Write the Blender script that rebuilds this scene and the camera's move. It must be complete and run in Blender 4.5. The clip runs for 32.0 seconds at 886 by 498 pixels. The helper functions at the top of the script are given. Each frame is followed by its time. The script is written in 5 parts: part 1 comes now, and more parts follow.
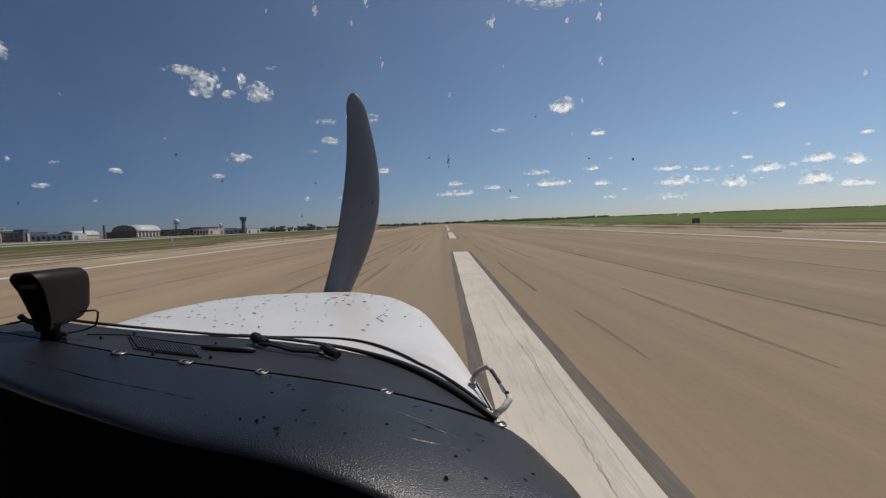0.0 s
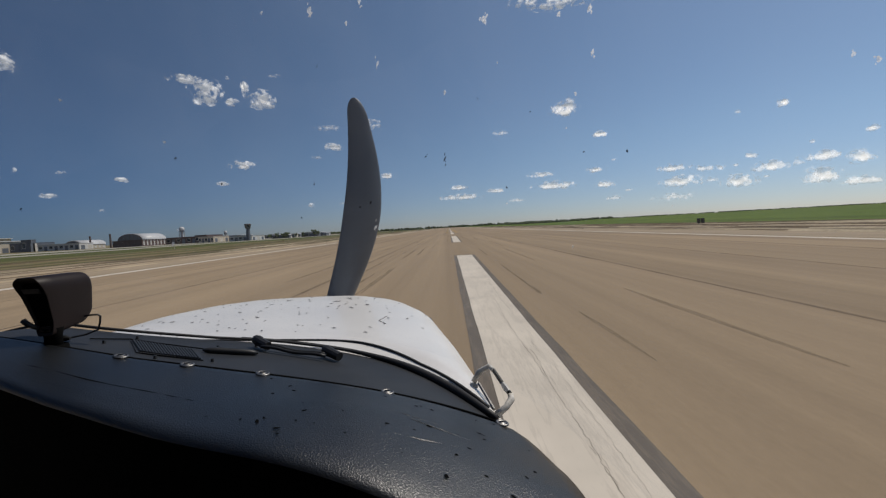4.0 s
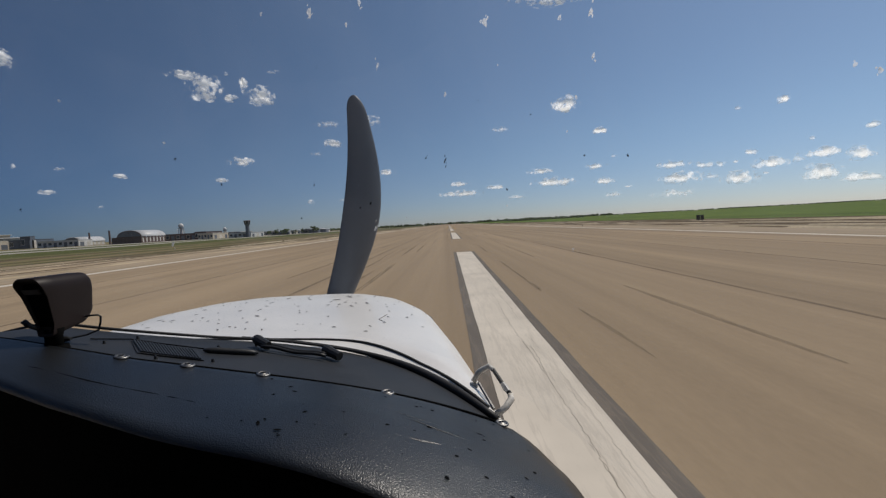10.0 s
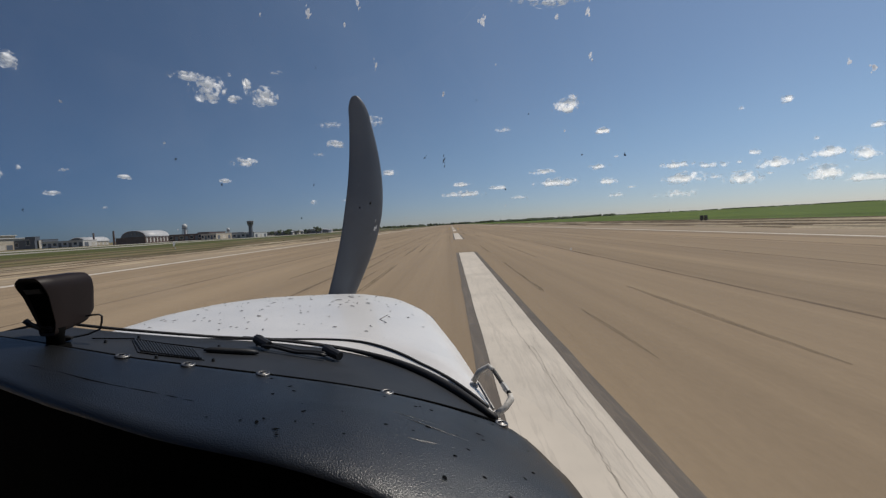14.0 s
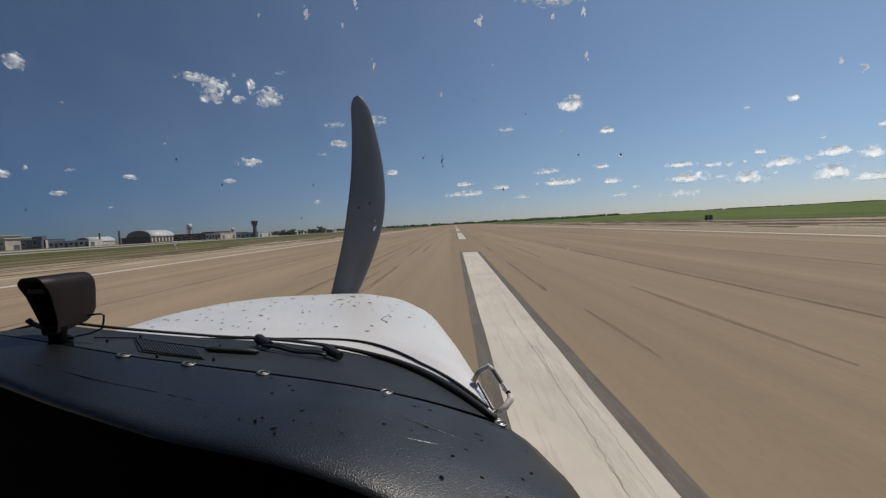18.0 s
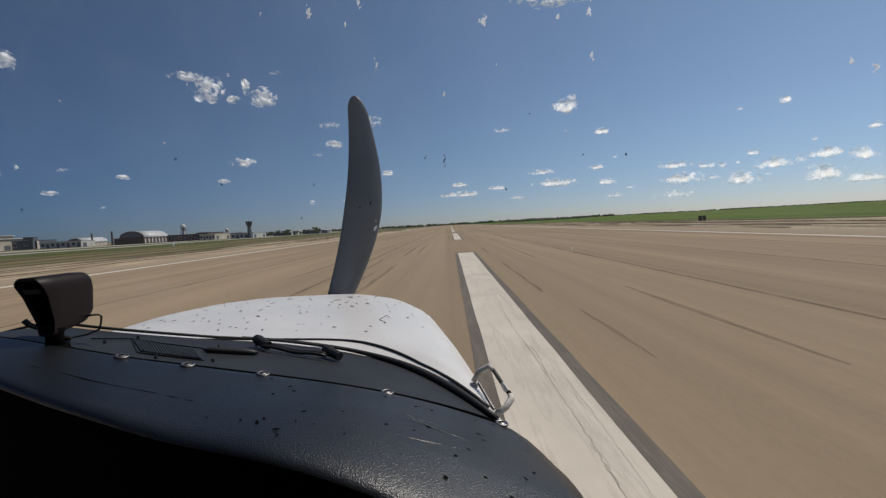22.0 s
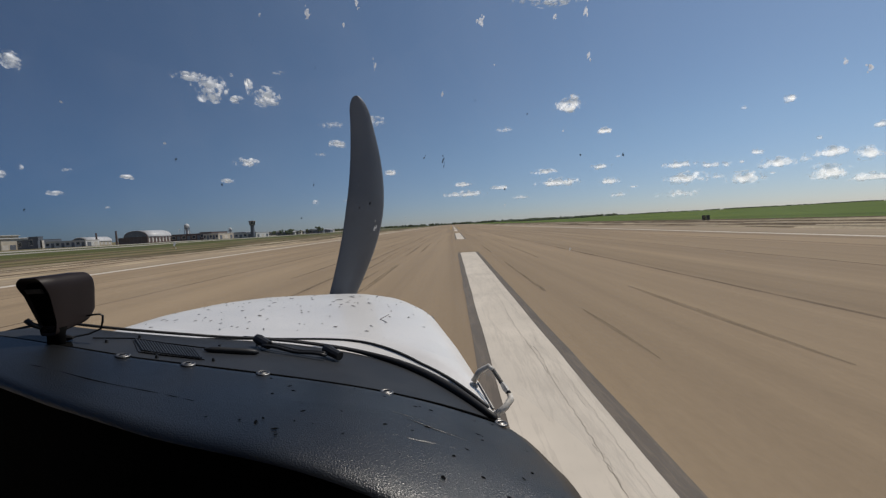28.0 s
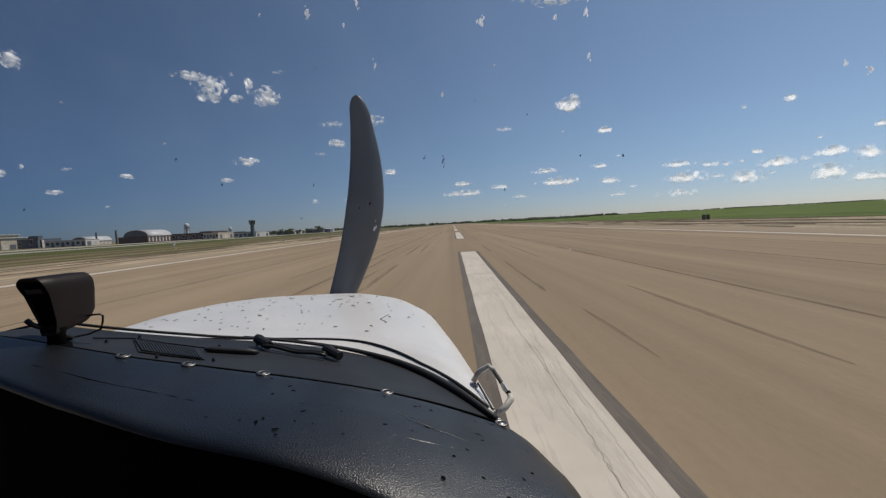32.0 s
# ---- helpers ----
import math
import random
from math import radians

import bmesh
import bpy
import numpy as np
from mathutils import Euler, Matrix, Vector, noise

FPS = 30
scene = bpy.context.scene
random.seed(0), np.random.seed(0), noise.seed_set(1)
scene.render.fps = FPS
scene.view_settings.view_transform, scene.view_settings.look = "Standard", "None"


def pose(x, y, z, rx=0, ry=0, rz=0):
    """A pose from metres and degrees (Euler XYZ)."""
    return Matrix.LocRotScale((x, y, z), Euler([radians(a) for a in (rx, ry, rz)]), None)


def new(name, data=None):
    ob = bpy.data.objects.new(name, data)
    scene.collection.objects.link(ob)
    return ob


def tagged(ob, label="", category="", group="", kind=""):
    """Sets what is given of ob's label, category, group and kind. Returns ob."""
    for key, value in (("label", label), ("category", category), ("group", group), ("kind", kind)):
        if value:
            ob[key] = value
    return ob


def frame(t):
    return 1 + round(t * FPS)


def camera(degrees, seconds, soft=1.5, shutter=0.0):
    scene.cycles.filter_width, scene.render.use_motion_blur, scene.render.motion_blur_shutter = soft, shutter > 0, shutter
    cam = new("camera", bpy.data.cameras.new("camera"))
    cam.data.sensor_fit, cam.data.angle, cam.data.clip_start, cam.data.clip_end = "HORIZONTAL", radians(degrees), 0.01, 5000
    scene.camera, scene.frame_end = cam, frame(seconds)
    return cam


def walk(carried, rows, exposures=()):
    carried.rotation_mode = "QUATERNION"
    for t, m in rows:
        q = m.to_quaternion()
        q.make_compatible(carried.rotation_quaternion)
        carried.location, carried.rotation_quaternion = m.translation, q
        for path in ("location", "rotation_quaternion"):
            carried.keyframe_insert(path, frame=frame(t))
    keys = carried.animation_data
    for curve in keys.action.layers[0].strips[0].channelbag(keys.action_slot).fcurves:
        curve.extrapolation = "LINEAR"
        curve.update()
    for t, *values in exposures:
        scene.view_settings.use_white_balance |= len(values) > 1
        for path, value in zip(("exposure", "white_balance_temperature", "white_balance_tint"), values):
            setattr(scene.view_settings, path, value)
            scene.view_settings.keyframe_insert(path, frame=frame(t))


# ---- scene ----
# ---------------------------------------------------------------- camera
# The camera is clamped in the cockpit; the airplane rests on the runway.
H = 1.85                      # eye height over the runway
cam = camera(92.0, 32.0, soft=1.3)
YAW, PITCH, ROLL = 1.23, -3.27, -3.0
SWAY = [  # seconds, and the turn of the shaken mount in degrees: yaw, pitch, roll
    (0, -0.81, -0.13, 0.88), (0.5, -0.69, -0.73, 0.52), (1, -0.48, 0.51, 0.09), (1.5, -0.19, 1.17, 0.07), (2, 0.0, 0.86, 0.42),
    (2.5, -0.29, 0.68, -0.17), (3, -0.29, 0.49, 0.07), (3.5, -0.36, 0.45, 0.0), (5.5, 0.0, 0.26, 0.0), (6, -0.26, 0.19, 0.0),
    (6.5, -0.05, -0.08, 0.0), (7, 0.0, -0.26, 0.0), (7.5, -0.05, -0.19, 0.0), (8, 0.0, -0.15, 0.0), (8.5, -0.14, -0.19, 0.0),
    (9, -0.14, -0.15, 0.0), (9.5, -0.19, -0.15, 0.0), (10, -0.34, -0.04, 0.0), (10.5, -0.12, -0.08, 0.0), (11, -0.07, -0.15, 0.0),
    (11.5, -0.41, -0.08, 0.0), (12, -0.36, 0.08, 0.0), (12.5, 0.0, -0.08, 0.0), (13, 0.02, -0.15, 0.0), (13.5, -0.07, -0.19, 0.0),
    (14, 0.0, 0.04, 0.0), (14.5, 0.12, -0.08, 0.0), (16.5, 0.43, 0.04, 0.0), (17, 0.57, -0.04, 0.0), (17.5, 0.48, -0.04, 0.0),
    (18, 0.48, 0.04, 0.0), (18.5, 0.48, -0.04, 0.0), (19, 0.36, 0.04, 0.0), (19.5, 0.34, 0.15, 0.0), (20, 0.22, 0.08, 0.0),
    (20.5, 0.0, 0.04, 0.0), (21, -0.41, 0.15, 0.0), (21.5, -0.48, 0.19, 0.0), (22, -0.14, 0.08, 0.0), (22.5, 0.12, 0.08, 0.0),
    (23, 0.14, 0.08, 0.0), (23.5, 0.0, 0.08, 0.0), (24, -0.22, 0.19, 0.0), (24.5, -0.26, 0.19, 0.0), (25, -0.07, 0.08, 0.0),
    (25.5, 0.22, 0.08, 0.0), (27.5, 0.36, 0.08, 0.0), (28, 0.22, 0.04, 0.0), (28.5, 0.22, 0.04, 0.0), (29, 0.07, -0.04, 0.0),
    (29.5, 0.0, -0.04, 0.0), (30, 0.07, -0.04, 0.0), (30.5, 0.14, -0.04, 0.0), (31, 0.02, -0.04, 0.0), (31.5, 0.02, -0.08, 0.0),
    (32, 0.22, -0.04, 0.0),
]
REACH = 0.78  # the mount turns about a point this far ahead of the lens
walk(cam, [(t, pose(REACH * math.tan(radians(dy)), 0, H - REACH * math.tan(radians(dp)), 90 + PITCH + dp, 0, YAW + dy) @ pose(0, 0, 0, 0, 0, ROLL + dr)) for t, dy, dp, dr in SWAY],
     exposures=[(0.0, 0.0), (32.0, 0.0)])

# ---------------------------------------------------------------- light
SUN_EL, SUN_AZ = 56.0, 58.0   # degrees; azimuth clockwise from the runway's direction
world = bpy.data.worlds.new("sky")
scene.world = world
world.use_nodes = True
wn = world.node_tree
sky = wn.nodes.new("ShaderNodeTexSky")
sky.sky_type = "NISHITA"
sky.sun_disc = False
sky.sun_elevation = radians(SUN_EL)
sky.sun_rotation = radians(SUN_AZ)
sky.altitude = 900
sky.air_density = 0.8
sky.dust_density = 0.4
sky.ozone_density = 3.9
wn.nodes["Background"].inputs["Strength"].default_value = 0.074
sun_data = bpy.data.lights.new("sun", "SUN")
sun_data.energy = 2.9
sun_data.angle = radians(0.5)
sun_data.color = (1.0, 0.93, 0.83)
sun = new("sun", sun_data)
az, el = radians(SUN_AZ), radians(SUN_EL)
to_sun = Vector((math.sin(az) * math.cos(el), math.cos(az) * math.cos(el), math.sin(el)))
sun.matrix_world = Matrix.Translation((0, 0, 60)) @ to_sun.to_track_quat("Z", "Y").to_matrix().to_4x4()
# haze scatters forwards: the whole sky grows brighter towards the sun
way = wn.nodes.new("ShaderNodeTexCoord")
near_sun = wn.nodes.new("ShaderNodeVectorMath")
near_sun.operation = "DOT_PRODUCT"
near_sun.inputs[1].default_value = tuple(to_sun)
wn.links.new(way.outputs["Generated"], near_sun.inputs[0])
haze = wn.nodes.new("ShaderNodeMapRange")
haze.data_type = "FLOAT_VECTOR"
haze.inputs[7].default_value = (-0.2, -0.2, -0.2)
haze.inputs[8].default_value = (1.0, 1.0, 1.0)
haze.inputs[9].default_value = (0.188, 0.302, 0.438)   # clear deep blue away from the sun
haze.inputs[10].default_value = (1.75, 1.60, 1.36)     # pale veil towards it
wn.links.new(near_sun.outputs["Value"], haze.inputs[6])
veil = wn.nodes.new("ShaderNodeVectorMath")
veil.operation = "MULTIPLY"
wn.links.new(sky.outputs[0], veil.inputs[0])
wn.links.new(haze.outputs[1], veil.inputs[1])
# low down the long way through the air turns it a dull pale blue
height = wn.nodes.new("ShaderNodeSeparateXYZ")
wn.links.new(way.outputs["Generated"], height.inputs[0])
low = wn.nodes.new("ShaderNodeMapRange")
low.data_type = "FLOAT_VECTOR"
low.interpolation_type = "SMOOTHSTEP"
low.inputs[7].default_value = (-0.02, -0.02, -0.02)
low.inputs[8].default_value = (0.2, 0.2, 0.2)
low.inputs[9].default_value = (0.83, 0.82, 0.94)
low.inputs[10].default_value = (1.0, 1.0, 1.0)
wn.links.new(height.outputs["Z"], low.inputs[6])
dull = wn.nodes.new("ShaderNodeVectorMath")
dull.operation = "MULTIPLY"
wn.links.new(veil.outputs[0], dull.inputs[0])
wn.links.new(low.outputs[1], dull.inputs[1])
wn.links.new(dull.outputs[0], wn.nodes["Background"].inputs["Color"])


# ---------------------------------------------------------------- materials
def node(nt, kind, **values):
    n = nt.nodes.new("ShaderNode" + kind)
    for key, value in values.items():
        n.inputs[key.replace("_", " ")].default_value = value
    return n


def coords(nt, scale=(1, 1, 1)):
    tc = nt.nodes.new("ShaderNodeTexCoord")
    mp = nt.nodes.new("ShaderNodeMapping")
    mp.inputs["Scale"].default_value = scale
    nt.links.new(tc.outputs["Object"], mp.inputs["Vector"])
    return mp.outputs["Vector"]


def noise_of(nt, scale, detail=4.0, stretch=(1, 1, 1), rough=0.55):
    n = node(nt, "TexNoise", Scale=scale, Detail=detail, Roughness=rough)
    nt.links.new(coords(nt, stretch), n.inputs["Vector"])
    return n.outputs["Fac"]


def ramp_of(nt, fac, stops):
    r = nt.nodes.new("ShaderNodeValToRGB")
    e = r.color_ramp.elements
    while len(e) < len(stops):
        e.new(0.5)
    for el_, (p, c) in zip(e, stops):
        el_.position = p
        el_.color = (*c, 1) if len(c) == 3 else c
    nt.links.new(fac, r.inputs["Fac"])
    return r.outputs["Color"]


def mix_of(nt, fac, a, b, blend="MIX"):
    m = nt.nodes.new("ShaderNodeMixRGB")
    m.blend_type = blend
    for s, v in ((m.inputs[0], fac), (m.inputs[1], a), (m.inputs[2], b)):
        if hasattr(v, "links"):
            nt.links.new(v, s)
        elif isinstance(v, (int, float)):
            s.default_value = v
        else:
            s.default_value = (*v, 1)
    return m.outputs[0]


def grey(v):
    return (v, v, v)


def material(name, color, rough=0.6, metal=0.0, var=0.15, scale=3.0, grain=60.0, grain_var=0.08, bump=0.05, stretch=(1, 1, 1), spec=0.5, coat=0.0):
    """Principled material with variation at two scales and fine relief."""
    m = bpy.data.materials.new(name)
    m.use_nodes = True
    nt = m.node_tree
    b = nt.nodes["Principled BSDF"]
    b.inputs["Roughness"].default_value = rough
    b.inputs["Metallic"].default_value = metal
    b.inputs["Specular IOR Level"].default_value = spec
    b.inputs["Coat Weight"].default_value = coat
    big = noise_of(nt, scale, 5.0, stretch)
    fine = noise_of(nt, grain, 3.0, stretch)
    c1 = ramp_of(nt, big, [(0.3, tuple(c * (1 - var) for c in color)), (0.7, tuple(c * (1 + var) for c in color))])
    f = ramp_of(nt, fine, [(0.35, grey(1 - grain_var)), (0.65, grey(1 + grain_var))])
    col = mix_of(nt, 1.0, c1, f, "MULTIPLY")
    nt.links.new(col, b.inputs["Base Color"])
    r = node(nt, "Math")
    r.operation = "MULTIPLY_ADD"
    nt.links.new(big, r.inputs[0])
    r.inputs[1].default_value = 0.2
    r.inputs[2].default_value = max(0.02, rough - 0.1)
    nt.links.new(r.outputs[0], b.inputs["Roughness"])
    if bump:
        bp = node(nt, "Bump", Strength=min(1.0, bump * 4), Distance=0.002 if grain > 20 else 0.02)
        nt.links.new(fine, bp.inputs["Height"])
        nt.links.new(bp.outputs[0], b.inputs["Normal"])
    return m


def runway_material(name, color, dark):
    m = bpy.data.materials.new(name)
    m.use_nodes = True
    nt = m.node_tree
    b = nt.nodes["Principled BSDF"]
    b.inputs["Roughness"].default_value = 0.9
    b.inputs["Specular IOR Level"].default_value = 0.1
    streak = noise_of(nt, 0.9, 6.0, (1, 0.012, 1), 0.6)
    patch = noise_of(nt, 0.06, 4.0, (1, 0.35, 1))
    fine = noise_of(nt, 14.0, 5.0, (1, 0.35, 1), 0.7)
    wide = noise_of(nt, 0.3, 3.0, (1, 0.012, 1), 0.5)
    c = ramp_of(nt, streak, [(0.28, dark), (0.62, color), (0.9, tuple(v * 1.12 for v in color))])
    c = mix_of(nt, 1.0, c, ramp_of(nt, patch, [(0.3, (0.86, 0.86, 0.87)), (0.7, (1.06, 1.05, 1.03))]), "MULTIPLY")
    c = mix_of(nt, 1.0, c, ramp_of(nt, wide, [(0.35, grey(0.9)), (0.6, grey(1.03))]), "MULTIPLY")
    c = mix_of(nt, 1.0, c, ramp_of(nt, fine, [(0.3, grey(0.94)), (0.7, grey(1.05))]), "MULTIPLY")
    nt.links.new(c, b.inputs["Base Color"])
    bp = node(nt, "Bump", Strength=0.25, Distance=0.01)
    nt.links.new(fine, bp.inputs["Height"])
    nt.links.new(bp.outputs[0], b.inputs["Normal"])
    return m


def paint_material(name, color, worn, amount):
    """Road paint with cracks and rubbed-off streaks."""
    m = bpy.data.materials.new(name)
    m.use_nodes = True
    nt = m.node_tree
    b = nt.nodes["Principled BSDF"]
    b.inputs["Roughness"].default_value = 0.85
    b.inputs["Specular IOR Level"].default_value = 0.12
    n1 = noise_of(nt, 1.6, 8.0, (1.6, 0.12, 1), 0.68)
    n2 = noise_of(nt, 26.0, 4.0, (1, 0.3, 1), 0.7)
    big = noise_of(nt, 0.8, 3.0)
    line = node(nt, "Math")
    line.operation = "SUBTRACT"
    line.inputs[1].default_value = 0.5
    nt.links.new(n1, line.inputs[0])
    ab = node(nt, "Math")
    ab.operation = "ABSOLUTE"
    nt.links.new(line.outputs[0], ab.inputs[0])
    crack = ramp_of(nt, ab.outputs[0], [(0.0, grey(1.0)), (0.012, grey(0.6)), (0.03, grey(0.0))])
    spots = ramp_of(nt, n2, [(0.3, grey(1.0)), (0.42, grey(0.0))])
    c = mix_of(nt, 1.0, color, ramp_of(nt, big, [(0.3, grey(0.86)), (0.7, grey(1.05))]), "MULTIPLY")
    f = mix_of(nt, amount, (0, 0, 0), crack)
    c = mix_of(nt, f, c, worn)
    f2 = mix_of(nt, amount * 0.35, (0, 0, 0), spots)
    c = mix_of(nt, f2, c, worn)
    nt.links.new(c, b.inputs["Base Color"])
    return m


def rubbed_material(name, color):
    """Rubber rubbed into the pavement, thin and patchy."""
    m = bpy.data.materials.new(name)
    m.use_nodes = True
    nt = m.node_tree
    b = nt.nodes["Principled BSDF"]
    b.inputs["Base Color"].default_value = (*color, 1)
    b.inputs["Roughness"].default_value = 0.95
    b.inputs["Specular IOR Level"].default_value = 0.08
    n = noise_of(nt, 3.0, 6.0, (2.5, 0.15, 1), 0.7)
    nt.links.new(ramp_of(nt, n, [(0.34, grey(0.02)), (0.7, grey(0.42))]), b.inputs["Alpha"])
    return m


def ground_material():
    """Grass, bare dirt and crop across the field, sorted by the distance from the runway."""
    m = bpy.data.materials.new("field_grass_and_dirt")
    m.use_nodes = True
    nt = m.node_tree
    b = nt.nodes["Principled BSDF"]
    b.inputs["Roughness"].default_value = 0.95
    b.inputs["Specular IOR Level"].default_value = 0.1
    sep = nt.nodes.new("ShaderNodeSeparateXYZ")
    nt.links.new(coords(nt), sep.inputs[0])
    wob = noise_of(nt, 0.05, 6.0, (1, 0.25, 1), 0.65)
    w = node(nt, "Math")
    w.operation = "MULTIPLY_ADD"
    nt.links.new(wob, w.inputs[0])
    w.inputs[1].default_value = 34.0
    nt.links.new(sep.outputs["X"], w.inputs[2])
    mr = nt.nodes.new("ShaderNodeMapRange")
    mr.inputs["From Min"].default_value = -283.0
    mr.inputs["From Max"].default_value = 317.0
    nt.links.new(w.outputs[0], mr.inputs["Value"])
    streak = noise_of(nt, 0.45, 6.0, (1, 0.05, 1), 0.7)
    w2 = node(nt, "Math")
    w2.operation = "MULTIPLY_ADD"
    nt.links.new(streak, w2.inputs[0])
    w2.inputs[1].default_value = 0.03
    nt.links.new(mr.outputs[0], w2.inputs[2])
    tan, dirt, pale = (0.33, 0.26, 0.175), (0.105, 0.075, 0.045), (0.46, 0.375, 0.255)
    grass, dry, crop = (0.08, 0.092, 0.028), (0.21, 0.175, 0.095), (0.1, 0.148, 0.024)

    def at(x):
        return (x + 300) / 600 + 0.015
    c = ramp_of(nt, w2.outputs[0], [(0.0, dry), (at(-260), grass), (at(-84), grass), (at(-74), dry), (at(-70), grass), (at(-63), dirt), (at(-60), dry), (at(-55), grass), (at(-50), dirt), (at(-47), dry), (at(-43), grass), (at(-40), dirt), (at(-37.5), pale), (at(-35), grass), (at(-32.5), dirt), (at(-30.5), pale), (at(-28.5), dirt), (at(-27), pale),
                                    (at(31), tan), (at(34), pale), (at(36.5), dirt), (at(39), pale), (at(43), tan), (at(45), dirt), (at(47.5), pale), (at(52), dry), (at(57), grass), (at(62), crop), (at(280), crop)])
    tuft = noise_of(nt, 0.5, 8.0, (1, 0.2, 1), 0.7)
    far = noise_of(nt, 0.012, 4.0, (1, 0.4, 1))
    c = mix_of(nt, 1.0, c, ramp_of(nt, tuft, [(0.3, grey(0.62)), (0.7, grey(1.3))]), "MULTIPLY")
    c = mix_of(nt, 1.0, c, ramp_of(nt, far, [(0.3, (0.85, 0.9, 0.85)), (0.7, (1.15, 1.08, 1.1))]), "MULTIPLY")
    band = noise_of(nt, 0.3, 5.0, (1, 0.014, 1), 0.7)
    c = mix_of(nt, 1.0, c, ramp_of(nt, band, [(0.32, (0.5, 0.48, 0.45)), (0.5, grey(1.0)), (0.68, (1.45, 1.38, 1.3))]), "MULTIPLY")
    nt.links.new(c, b.inputs["Base Color"])
    bp = node(nt, "Bump", Strength=0.6, Distance=0.12)
    nt.links.new(tuft, bp.inputs["Height"])
    nt.links.new(bp.outputs[0], b.inputs["Normal"])
    return m


def cloud_material(name, cover, grain):
    """Bright vapour: added glow and sunward normals stand in for scattered light; noise frays it."""
    m = bpy.data.materials.new(name)
    m.use_nodes = True
    nt = m.node_tree
    nt.nodes.remove(nt.nodes["Principled BSDF"])
    out = nt.nodes["Material Output"]
    d = node(nt, "BsdfDiffuse", Color=(0.97, 0.965, 0.96, 1))
    tr = node(nt, "BsdfTranslucent", Color=(0.97, 0.97, 0.98, 1))
    geo = nt.nodes.new("ShaderNodeNewGeometry")
    even = node(nt, "VectorMath")
    even.operation = "MULTIPLY_ADD"
    nt.links.new(geo.outputs["Normal"], even.inputs[0])
    even.inputs[1].default_value = (0.22, 0.22, 0.22)
    even.inputs[2].default_value = tuple(to_sun * 0.85)
    unit = node(nt, "VectorMath")
    unit.operation = "NORMALIZE"
    nt.links.new(even.outputs[0], unit.inputs[0])
    nt.links.new(unit.outputs[0], d.inputs["Normal"])
    s1 = node(nt, "MixShader", Fac=0.4)
    nt.links.new(d.outputs[0], s1.inputs[1])
    nt.links.new(tr.outputs[0], s1.inputs[2])
    # emission put in to brighten the cloud, which is no source itself
    glow = node(nt, "Emission", Color=(0.92, 0.95, 1.0, 1), Strength=0.26)
    lit = nt.nodes.new("ShaderNodeAddShader")
    nt.links.new(s1.outputs[0], lit.inputs[0])
    nt.links.new(glow.outputs[0], lit.inputs[1])
    clear = nt.nodes.new("ShaderNodeBsdfTransparent")
    # dense in its heart, frayed by turbulence towards its rim, flatter below
    sep = nt.nodes.new("ShaderNodeSeparateXYZ")
    nt.links.new(coords(nt), sep.inputs[0])
    sag = node(nt, "Math")
    sag.operation = "MULTIPLY"
    nt.links.new(sep.outputs["Z"], sag.inputs[0])
    sag.inputs[1].default_value = -1.5
    flat = node(nt, "Math")
    flat.operation = "MAXIMUM"
    nt.links.new(sep.outputs["Z"], flat.inputs[0])
    nt.links.new(sag.outputs[0], flat.inputs[1])
    both = nt.nodes.new("ShaderNodeCombineXYZ")
    nt.links.new(sep.outputs["X"], both.inputs[0])
    nt.links.new(flat.outputs[0], both.inputs[2])
    far_out = node(nt, "VectorMath")
    far_out.operation = "LENGTH"
    nt.links.new(both.outputs[0], far_out.inputs[0])
    lump = node(nt, "TexNoise", Scale=grain, Detail=4.0, Roughness=0.52)
    nt.links.new(geo.outputs["Position"], lump.inputs["Vector"])
    body = node(nt, "Math")
    body.operation = "MULTIPLY_ADD"
    nt.links.new(lump.outputs["Fac"], body.inputs[0])
    body.inputs[1].default_value = 3.1
    body.inputs[2].default_value = -0.74
    left = node(nt, "Math")
    left.operation = "MULTIPLY_ADD"
    nt.links.new(far_out.outputs["Value"], left.inputs[0])
    left.inputs[1].default_value = -1.15
    nt.links.new(body.outputs[0], left.inputs[2])
    thick = ramp_of(nt, left.outputs[0], [(0.08, grey(0.0)), (0.36, grey(cover * 0.4)), (0.8, grey(cover))])
    rim = ramp_of(nt, far_out.outputs["Value"], [(0.78, grey(1.0)), (0.99, grey(0.0))])
    a = mix_of(nt, 1.0, thick, rim, "MULTIPLY")
    s2 = nt.nodes.new("ShaderNodeMixShader")
    nt.links.new(a, s2.inputs[0])
    nt.links.new(clear.outputs[0], s2.inputs[1])
    nt.links.new(lit.outputs[0], s2.inputs[2])
    nt.links.new(s2.outputs[0], out.inputs["Surface"])
    return m


